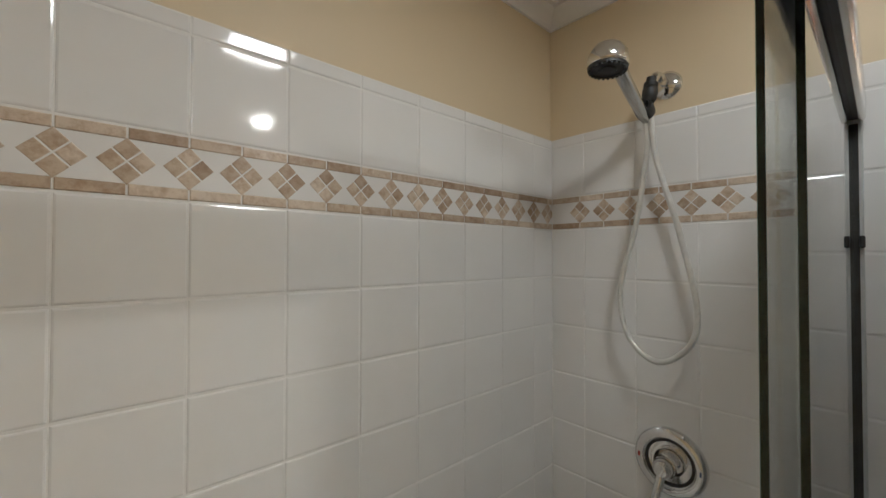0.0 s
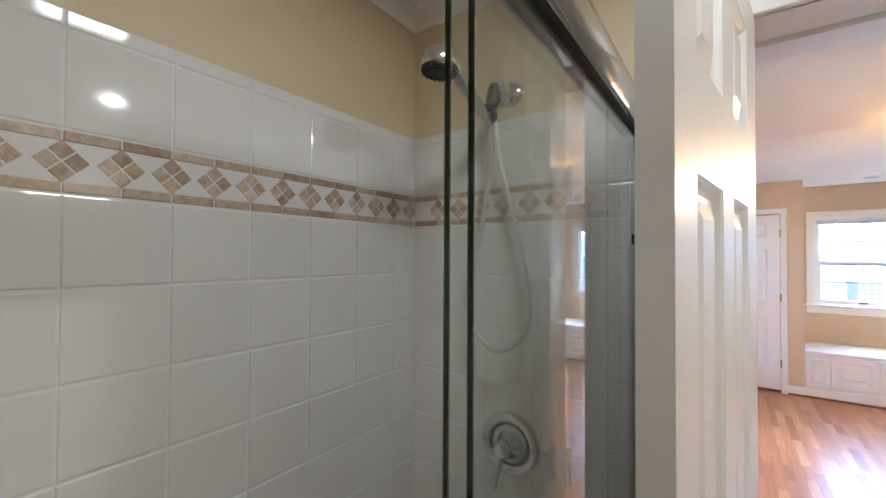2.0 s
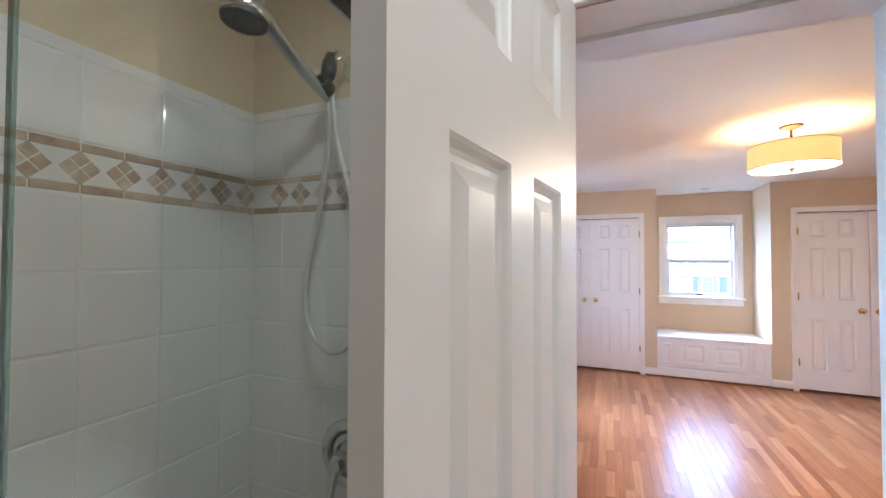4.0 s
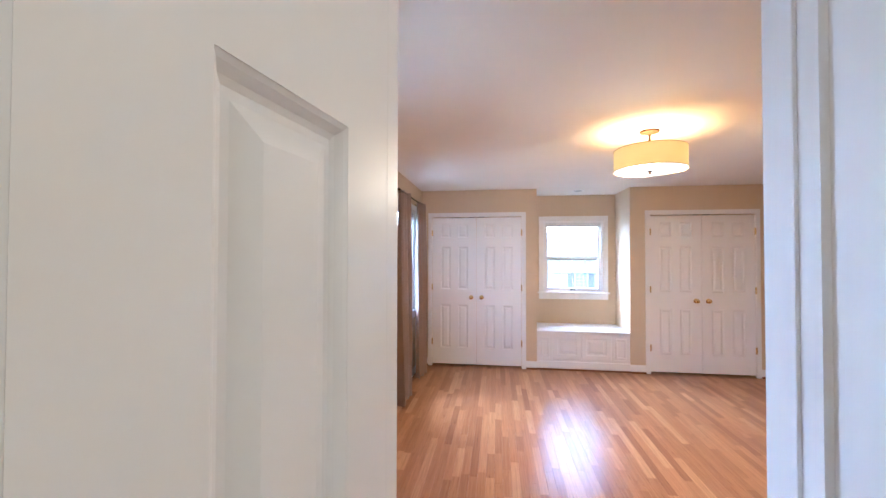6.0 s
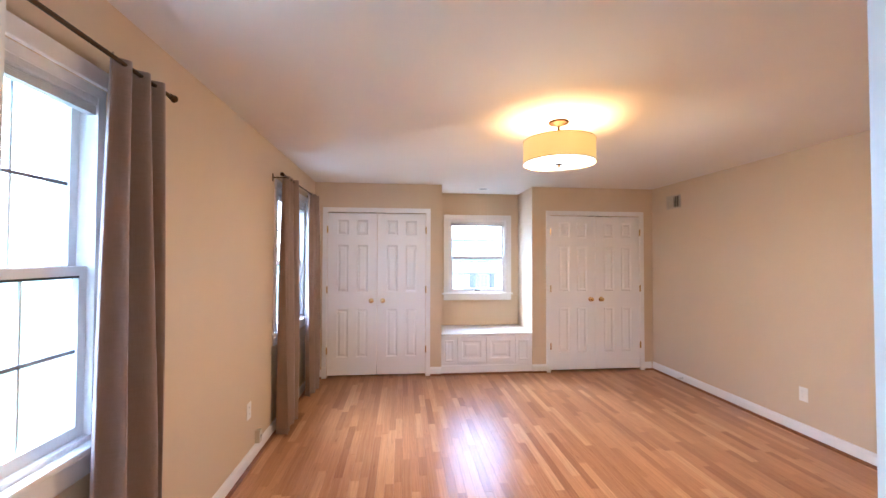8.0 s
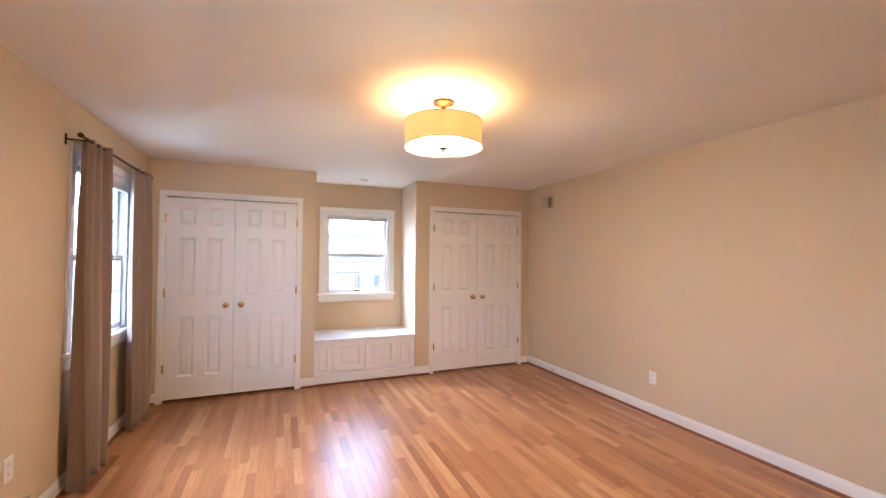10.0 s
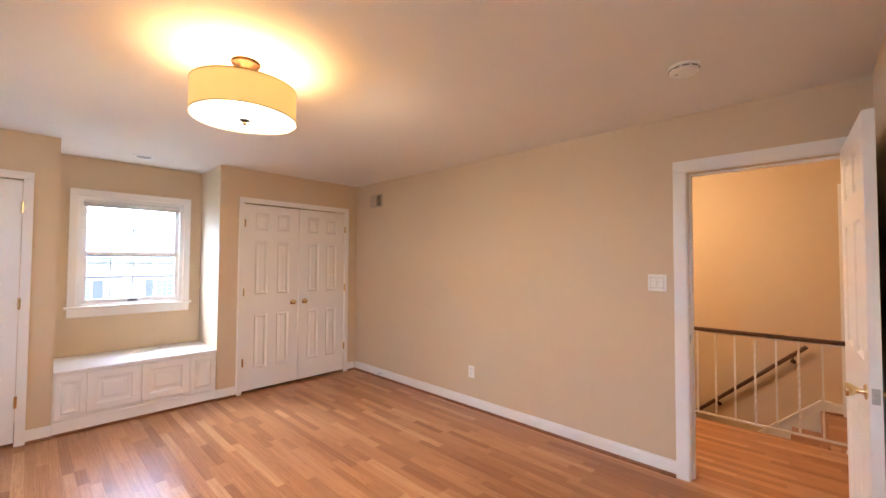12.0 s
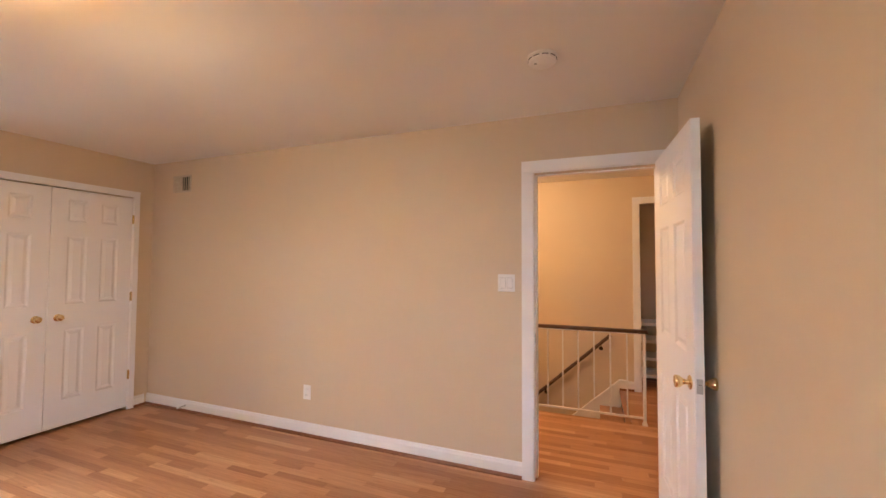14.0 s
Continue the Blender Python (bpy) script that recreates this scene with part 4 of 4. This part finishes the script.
world_part("flange", lathe([(0, 0.0), (0.036, 0.0), (0.035, 0.004), (0.027, 0.010), (0.013, 0.016), (0, 0.017)], 32, pose(BX - 0.004, 0.579, 1.975, 0, -90, 0)), CHROME, head, "chrome wall flange")
world_part("arm", tube(curve_points([(1.440, 0.579, 1.975), (1.405, 0.580, 1.983), (1.378, 0.581, 1.980), (1.362, 0.583, 1.958)], 8), 0.0105, 14), CHROME, head, "bent chrome shower arm")
world_part("ball_joint", lathe([(0, 0.034), (0.011, 0.034), (0.012, 0.022), (0.0155, 0.020), (0.0165, 0.012), (0.0145, 0.009), (0.0175, 0.004), (0.0175, -0.008), (0.0150, -0.020), (0.012, -0.026), (0, -0.027)], 24, look((1.356, 0.587, 1.938), (1.362, 0.583, 2.0)) @ pose(0, 0, 0, 180, 0, 0)), BLACK, head, "black swivel holder")
bk = lathe([(0.0155, -0.017), (0.0215, -0.017), (0.0225, 0.0), (0.0215, 0.017), (0.0155, 0.017), (0.0155, -0.017)], 24, look((1.352, 0.600, 1.897), (1.16, 0.583, 1.962)))
world_part("holder_ring", bk, BLACK, head, "black holder ring")
g0, g1 = Vector((1.372, 0.603, 1.878)), Vector((1.163, 0.585, 1.951))
pts = [g0.lerp(g1, k / 10) + Vector((0, 0, -0.006 * math.sin(math.pi * k / 10))) for k in range(11)]
world_part("handle", tube(pts, 0.013, 16, [0.012, 0.0125, 0.013, 0.0135, 0.014, 0.0142, 0.0145, 0.0148, 0.015, 0.0155, 0.017]), NICKEL, head, "brushed chrome handle")
tilt = look((1.123, 0.581, 1.933), (1.113, 0.585, 1.80))
world_part("dome", lathe([(0, 0.038), (0.014, 0.036), (0.027, 0.029), (0.036, 0.016), (0.0400, 0.002), (0.0408, -0.010), (0.039, -0.014), (0.037, -0.0135)], 36, tilt), CHROME, head, "chrome dome head")
world_part("spray_face", lathe([(0.0382, -0.0125), (0.0382, -0.019), (0.033, -0.0215), (0.031, -0.018), (0.018, -0.0185), (0.016, -0.0215), (0, -0.022)], 36, tilt), BLACK, head, "dark grey spray face")
bm = bmesh.new()
for k in range(24):
    a = 2 * math.pi * k / 24
    g = lathe([(0.0028, -0.018), (0.0022, -0.0225), (0, -0.023)], 6, tilt @ Matrix.Translation((0.035 * math.cos(a), 0.035 * math.sin(a), 0)))
    me = bpy.data.meshes.new("tmp")
    g.to_mesh(me), bm.from_mesh(me), bpy.data.meshes.remove(me), g.free()
world_part("nozzles", bm, BLACK, head, "ring of rubber spray nozzles")
loop = curve_points([(1.374, 0.604, 1.872), (1.384, 0.606, 1.80), (1.385, 0.634, 1.62), (1.380, 0.672, 1.45), (1.372, 0.650, 1.335), (1.366, 0.580, 1.283), (1.372, 0.512, 1.330), (1.385, 0.500, 1.42), (1.392, 0.538, 1.60), (1.385, 0.585, 1.78), (1.368, 0.592, 1.905)], 14)
hose_bm = tube(loop, 0.0068, 12)
world_part("hose", hose_bm, HOSE, head, "thin metal shower hose in a loop")

valve = thing("shower_valve", pose(SX, 0.576, 1.022, 0, -90, 0), "round chrome shower valve with a lever", "shower valve")
part("escutcheon", lathe([(0, 0.0), (0.084, 0.0), (0.084, 0.006), (0.080, 0.013), (0.072, 0.017), (0.062, 0.016), (0.056, 0.009), (0.050, 0.007), (0.030, 0.007), (0, 0.007)], 56), CHROME, valve, "round chrome escutcheon", True)
part("dark_ring", lathe([(0.050, 0.0085), (0.056, 0.0105), (0.0575, 0.0108), (0.053, 0.0092), (0.050, 0.0085)], 48), BLACK, valve, "dark ring", True)
part("sleeve", lathe([(0.036, 0.006), (0.034, 0.020), (0.026, 0.028), (0.024, 0.040), (0, 0.041)], 36), CHROME, valve, "", True)
part("hub", lathe([(0, 0.072), (0.014, 0.070), (0.021, 0.062), (0.024, 0.050), (0.023, 0.038), (0, 0.036)], 32), CHROME, valve, "", True)
lev = tube(curve_points([(0.0, 0, 0.056), (-0.03, 0.004, 0.062), (-0.065, 0.012, 0.066), (-0.095, 0.020, 0.064)], 6), 0.01, 14, None)
part("lever", lev, CHROME, valve, "chrome lever handle", True)
for y, mt in ((0.070, plain("red_mark", (0.45, 0.04, 0.03), 0.4)), (-0.070, plain("blue_mark", (0.05, 0.08, 0.2), 0.4))):
    part("mark", boxes((-0.006, 0.006, y - 0.002, y + 0.002, 0.0165, 0.0178)), mt, valve)

# sliding shower doors: two panes pushed together at the wall
GX0, GX1 = 0.720, 1.425
enc = thing("shower_enclosure", pose(0, 0, 0.45), "aluminium sliding shower enclosure with header and wall post", "shower enclosure")
off = Matrix.Translation((0, 0, -0.45))


def enc_part(name, bm, mat, label="", smooth=False):
    o = part(name, bm, mat, enc, label, smooth)
    o.matrix_local = off
    return o


prof = [(0.241, 1.792), (0.236, 1.793), (0.233, 1.798), (0.232, 1.830), (0.233, 1.858), (0.237, 1.866), (0.260, 1.868), (0.282, 1.866), (0.288, 1.858), (0.288, 1.792), (0.284, 1.792), (0.284, 1.845), (0.242, 1.845), (0.242, 1.792)]
bm = bmesh.new()
ends = [[bm.verts.new((x, y, z)) for y, z in prof] for x in (-0.88, GX1)]
for j in range(len(prof)):
    i = (j + 1) % len(prof)
    bm.faces.new((ends[0][j], ends[0][i], ends[1][i], ends[1][j]))
bmesh.ops.recalc_face_normals(bm, faces=bm.faces)
enc_part("header_rail", bm, HEADER, "polished rounded aluminium header", True)
enc_part("header_channel", boxes((-0.88, GX1, 0.2425, 0.2835, 1.798, 1.844)), BLACKALU, "dark underside of the header")
enc_part("wall_post", boxes((1.4275, SX - 0.0005, 0.237, 0.289, 0.45, 1.80), bevel=0.003), ALU, "grey aluminium wall post")
# the post is solid: dark strips on its face paint the grooves' shade
enc_part("groove_shade", boxes((1.4262, 1.4274, 0.243, 0.2505, 0.45, 1.79)), BLACKALU, "dark strip standing for the shade in the post's groove")
enc_part("groove_shade", boxes((1.4262, 1.4274, 0.266, 0.2735, 0.45, 1.79)), BLACKALU)
enc_part("bottom_track", boxes((-0.88, SX - 0.0005, 0.215, 0.297, 0.45, 0.470), bevel=0.004), ALU)
enc_part("bumper", boxes((1.408, 1.4244, 0.2355, 0.2435, 1.554, 1.577), bevel=0.003), BLACK, "black rubber bumper")
for y0 in (0.252, 0.2745):
    p = thing("shower_door_pane", pose((GX0 + GX1) / 2, y0, 0.47), "frameless clear sliding glass shower door with green edge", "shower door", "sliding shower panes")
    w = (GX1 - GX0) / 2
    g = part("glass", boxes((-w + 0.0015, w - 0.004, -0.0025, 0.0025, 0.0, 1.33)), SHOWERGLASS, p)
    g.visible_shadow = False
    part("glass_edge", boxes((-w - 0.0005, -w + 0.0014, -0.0027, 0.0027, 0.0, 1.33)), EDGE, p, "dark green polished glass edge").visible_shadow = False

tub = thing("bathtub", pose(-0.9, 0.215, 0), "white enamel bathtub below the shower tile", "bathtub")
part("rim", boxes((0.0, SX + 0.898, 0.0, 0.09, 0.40, 0.449), (0.0, SX + 0.898, 0.62, 0.698, 0.40, 0.449), (0.0, 0.09, 0.09, 0.62, 0.40, 0.449), (SX + 0.82, SX + 0.898, 0.09, 0.62, 0.40, 0.449)), PORCELAIN, tub)
part("apron", boxes((0.0, SX + 0.898, 0.012, 0.03, 0.0, 0.40)), PORCELAIN, tub)
part("basin", boxes((0.05, SX + 0.86, 0.06, 0.66, 0.10, 0.12), (0.08, SX + 0.83, 0.03, 0.09, 0.0, 0.40), (0.08, SX + 0.83, 0.62, 0.66, 0.0, 0.40)), PORCELAIN, tub)

sink = thing("vanity", pose(1.195, -0.95, 0), "white bathroom vanity with a basin top", "vanity")
part("cabinet", boxes((-0.24, 0.245, -0.30, 0.30, 0.0, 0.82), bevel=0.004), WHITE, sink)
part("basin_top", boxes((-0.27, 0.252, -0.33, 0.33, 0.821, 0.870), bevel=0.012), PORCELAIN, sink, "glossy white basin top", True)
part("faucet", tube(curve_points([(0.17, 0, 0.86), (0.17, 0, 0.97), (0.12, 0, 1.0), (0.05, 0, 0.97)], 6), 0.012, 12), CHROME, sink, "chrome faucet", True)
LENS = glow("lit_lens", (1.0, 0.9, 0.78), 0.3, (0.9, 0.9, 0.9))
# fixtures: the real can, then one made up to go with the west fill
for cx in (1.08, -0.42):
    bl = thing("recessed_light", pose(cx, -0.80, BZ), "lit round recessed bathroom ceiling light, the west one an added fill", "recessed light", "bathroom recessed lights")
    part("trim_ring", lathe([(0.047, 0.0), (0.088, 0.0), (0.086, -0.004), (0.049, -0.005), (0.047, 0)], 36), PLASTIC, bl, "", True)
    part("lens", lathe([(0.048, -0.003), (0.036, -0.0022), (0, -0.002)], 36), LENS, bl, "glowing lens", True)

fan = thing("exhaust_fan", pose(0.80, 0.09, BZ), "white square bathroom exhaust fan with a lit lens", "exhaust fan")
part("housing", boxes((-0.15, 0.15, -0.15, -0.105, -0.016, 0), (-0.15, 0.15, 0.105, 0.15, -0.016, 0), (-0.15, -0.105, -0.105, 0.105, -0.016, 0), (0.105, 0.15, -0.105, 0.105, -0.016, 0), bevel=0.003), PLASTIC, fan)
part("lens", boxes((-0.1045, 0.1045, -0.1045, 0.1045, -0.014, -0.004), bevel=0.003), glow("lit_fan_lens", (1.0, 0.92, 0.8), 0.16, (0.9, 0.9, 0.88)), fan, "glowing square lens")
part("screw", lathe([(0, -0.019), (0.007, -0.018), (0.008, -0.014), (0, -0.014)], 16), STEEL, fan, "dark centre screw")

# ---- outdoors ----
structure("ground", boxes((-300, 300, -300, 300, -3.3, -3.0)), LAWN, "lawn around the house", "ground")


def far_house(m, w, label, wall=BRICK):
    """A two-storey brick house: walls, cornice, roof, windows with shutters."""
    h = thing("house", m, label, "house", "houses across the way")
    part("wall", boxes((0, 8, -w / 2, w / 2, -3.0, 1.2)), wall, h)
    part("cornice", boxes((-0.35, 8.35, -w / 2 - 0.3, w / 2 + 0.3, 1.2, 1.55), bevel=0.03), SIDING, h, "white painted cornice")
    bm = bmesh.new()
    vs = [bm.verts.new(c) for c in ((-0.5, -w / 2 - 0.4, 1.55), (8.5, -w / 2 - 0.4, 1.55), (8.5, w / 2 + 0.4, 1.55), (-0.5, w / 2 + 0.4, 1.55), (4, -w / 2 - 0.4, 4.0), (4, w / 2 + 0.4, 4.0))]
    for f in ((0, 3, 5, 4), (2, 1, 4, 5), (0, 4, 1), (3, 2, 5), (0, 1, 2, 3)):
        bm.faces.new([vs[i] for i in f])
    part("roof", bm, ROOFGREY, h)
    n = int(w / 4.2)
    for k in range(n):
        y = -w / 2 + (k + 0.5) * w / n
        for z in (-1.5,):
            win = part("window", boxes((-0.03, 0.0, y - 0.62, y + 0.62, z, z + 1.35)), SIDING, h, "white sash window")
            for i in range(3):
                for j in range(4):
                    part("pane", boxes((-0.04, -0.031, y - 0.54 + 0.37 * i, y - 0.22 + 0.37 * i, z + 0.08 + 0.31 * j, z + 0.34 + 0.31 * j)), plain("far_pane", (0.24, 0.22, 0.21), 0.6) if (k, i, j) == (0, 0, 0) else bpy.data.materials["far_pane"], win)
            for s in (-1, 1):
                part("shutter", boxes((-0.05, 0.0, y + s * 0.95 - 0.27, y + s * 0.95 + 0.27, z, z + 1.35)), SHUTTER, h, "blue-grey shutter")
    return h


far_house(pose(40, -8.0, 0), 25, "brick house with white cornice and dark shutters")
far_house(pose(30, 46, 0, 0, 0, 90), 25, "white sided house seen past the side window", SIDING)

# ---- shower tile ----
TP = 0.1475   # tile pitch
ROWZ = [(1.876, 1.907), (1.719, 1.876)] + [(1.62 - 0.1475 * (k + 1), 1.62 - 0.1475 * k) for k in range(8)]


def tile_mesh(name, w, h, t, soft, mat):
    """One tile, w across by h high, front at y = -t, pillowed edge."""
    bm = bmesh.new()
    rings = []
    for i, y in ((0.0, 0.0), (0.0, -t + soft), (soft * 0.35, -t + soft * 0.3), (soft * 1.3, -t)):
        rings.append([bm.verts.new(c) for c in ((i, y, i), (w - i, y, i), (w - i, y, h - i), (i, y, h - i))])
    for a, b in zip(rings, rings[1:]):
        for k in range(4):
            bm.faces.new((a[k], a[(k + 1) % 4], b[(k + 1) % 4], b[k]))
    bm.faces.new(rings[-1])
    bmesh.ops.recalc_face_normals(bm, faces=bm.faces)
    for f in bm.faces:
        f.smooth = False
    me = bpy.data.meshes.new(name)
    bm.to_mesh(me)
    bm.free()
    me.materials.append(mat)
    return me


MESHES = {}


def piece(name, parent, m, w, h, t, soft, mat):
    key = (name, round(w, 4), round(h, 4), mat.name)
    if key not in MESHES:
        MESHES[key] = tile_mesh(name, w, h, t, soft, mat)
    ob = new(name, MESHES[key])
    ob.parent = parent
    ob.matrix_world = m
    return ob


def tiled(parent, base, length, first, rng, border_first):
    """Tile a wall; base maps local x along the wall, -y to the room, z up; length is what is covered, first the first joint."""
    g = 0.0030
    cuts = [0.0] + [first + TP * k for k in range(40) if 0.02 < first + TP * k < length - 0.02] + [length]
    for z0, z1 in ROWZ:
        for a, b in zip(cuts, cuts[1:]):
            w, h = b - a - 0.0012, z1 - z0 - g
            jig = pose(a + 0.0006, rng.uniform(-0.0002, 0.0002), z0 + g / 2, rng.uniform(-0.10, 0.10), 0, rng.uniform(-0.03, 0.03))
            piece("tile", parent, base @ jig, w, h, 0.008, 0.0026, GLAZE)
    # border: stone bars above and below, diamonds of four stones between white triangles
    bp = TP / 2
    cuts = [0.0] + [border_first + bp * k for k in range(60) if 0.01 < border_first + bp * k < length - 0.01] + [length]
    for a, b in zip(cuts, cuts[1:]):
        for z0, z1 in ((1.7005, 1.7175), (1.6215, 1.6385)):
            piece("border_bar", parent, base @ pose(a + 0.0013, 0, z0 + 0.0004), b - a - 0.0026, z1 - z0 - 0.0008, 0.0085, 0.0012, STONE)
    s, j = 0.0222, 0.0022
    for k in range(-1, 60):
        c = border_first + bp * k
        if 0.03 < c < length - 0.012:
            for p in (0, 1):
                for q in (0, 1):
                    m = base @ Matrix.Translation((c, 0, 1.6695)) @ pose(0, 0, 0, 0, 45, 0) @ Matrix.Translation((p * (s + j) - s - j / 2, rng.uniform(-0.0004, 0.0004), q * (s + j) - s - j / 2))
                    piece("diamond_stone", parent, m, s, s, 0.008, 0.001, STONE)


rng = random.Random(5)
back = structure("wall_tile_back", boxes((-0.9, SX + 0.004, 0.9165, BYT, 0.43, 1.905)), GROUT, "white tiled shower wall with a travertine diamond border", "tiled wall")
side = structure("wall_tile_end", boxes((SX + 0.0015, BX - 0.0005, 0.1805, 0.9165, 0.43, 1.905)), GROUT, "white tiled shower end wall with a travertine diamond border", "tiled wall")
bandb = part("border_ground", boxes((-0.9, SX + 0.001, 0.9158, 0.9165, 1.6385, 1.7005)), GLAZE, back, "white border triangles")
bandb2 = part("border_ground", boxes((SX + 0.0008, SX + 0.0015, 0.2405, 0.9165, 1.6385, 1.7005)), GLAZE, side, "white border triangles")
tiled(back, Matrix.Translation((-0.30, BYT, 0)), SX + 0.30, (0.605 + 0.30) % TP, rng, (0.605 + 0.30) % (TP / 2))
tiled(side, pose(BX, 0.915, 0, 0, 0, -90), 0.915 - 0.2405, 0.109, rng, 0.0945)
# plain column of tile between the enclosure and the door
tops = [1.907, 1.856] + [1.856 - 0.1555 * k for k in range(1, 10)]
for z1, z0 in zip(tops, tops[1:]):
    piece("tile", side, pose(BX, 0.2400, z0 + 0.0015, 0, 0, -90), 0.0590, z1 - z0 - 0.003, 0.008, 0.0026, GLAZE)

# ---- oak strip floors ----
STRIP = 0.057


def strip_mesh():
    """A unit-long floor strip with eased edges, top at z = 0."""
    bm = bmesh.new()
    e, w = 0.00015, STRIP - 0.0005
    rings = []
    for i, z in ((0.0, -0.018), (0.0, -e), (e, 0.0)):
        ix = i * 0.6
        rings.append([bm.verts.new(c) for c in ((ix, i, z), (1 - ix, i, z), (1 - ix, w - i, z), (ix, w - i, z))])
    for a, b in zip(rings, rings[1:]):
        for k in range(4):
            bm.faces.new((a[k], a[(k + 1) % 4], b[(k + 1) % 4], b[k]))
    bm.faces.new(rings[-1])
    bmesh.ops.recalc_face_normals(bm, faces=bm.faces)
    me = bpy.data.meshes.new("strip")
    bm.to_mesh(me)
    bm.free()
    me.materials.append(OAK)
    return me


def strips(parent, x0, x1, y0, y1, near, rng, joined):
    """Random-length strips along x; those inside the near rectangle are pieces, the rest go into the joined lists."""
    unit = strip_mesh()
    n = int(math.ceil((y1 - y0) / STRIP - 1e-6))
    for r in range(n):
        y = y0 + r * STRIP
        x = x0 - rng.uniform(0, 0.9)
        while x < x1:
            ln = rng.choice((0.24, 0.32, 0.40, 0.50, 0.62, 0.80, 1.0))
            a, b = max(x, x0), min(x + ln, x1)
            x += ln
            if b - a < 0.02:
                continue
            w = min(STRIP, y1 - y) / STRIP
            if near and near[0] < (a + b) / 2 < near[1] and near[2] < y < near[3] and w > 0.9:
                ob = new("strip", unit)
                ob.parent = parent
                ob.location, ob.scale = (a + 0.0003, y, 0.0), (b - a - 0.0006, 1, 1)
                ob.rotation_euler.x = rng.uniform(-0.0014, 0.0014)
            else:
                joined.append((a + 0.0003, b - 0.0003, y, y + STRIP * w - 0.0004))


def joined_strips(rects):
    verts, faces = [], []
    e = 0.00015
    for a, b, y, yy in rects:
        k = len(verts)
        for i, z in ((0.0, -0.018), (0.0, -e), (e, 0.0)):
            verts += [(a + i, y + i, z), (b - i, y + i, z), (b - i, yy - i, z), (a + i, yy - i, z)]
        for lv in (0, 4):
            faces += [(k + lv + q, k + lv + (q + 1) % 4, k + lv + 4 + (q + 1) % 4, k + lv + 4 + q) for q in range(4)]
        faces.append((k + 8, k + 9, k + 10, k + 11))
    me = bpy.data.meshes.new("strips")
    me.from_pydata(verts, [], faces)
    me.materials.append(OAKJOIN)
    return me


floor = structure("floor", boxes((WX, AX, SY, NY, -0.0188, -0.0182)), GAPDARK, "glossy oak strip floor of the bedroom", "floor")
rest = []
strips(floor, WX, EX + 0.1, SY, NY, (3.0, 5.7, -2.3, 0.2), random.Random(11), rest)
strips(floor, HX0, HX1, SY - TH, SY, None, random.Random(12), rest)
tagged(new("floor_strips", joined_strips(rest)), "oak floor strips along the room's edges", "", "", "stuff").parent = floor
hfloor = structure("floor_hall", boxes((0.6, 4.6, HY, SY - TH, -0.0188, -0.0182)), GAPDARK, "glossy oak strip floor of the hall", "floor")
rest = []
strips(hfloor, 0.6, 4.6, HY + 0.012, SY - TH, (1.7, 2.8, -4.6, -3.6), random.Random(13), rest)
strips(hfloor, 0.6, 1.85, FY - 0.7, HY + 0.012, None, random.Random(14), rest)
tagged(new("floor_strips", joined_strips(rest)), "oak floor strips of the hall and landing", "", "", "stuff").parent = hfloor
part("edge_board", boxes((1.87, 4.6, HY - 0.012, HY + 0.012, -0.019, 0.0005), bevel=0.003), TREAD, hfloor, "oak edge board at the stairwell")
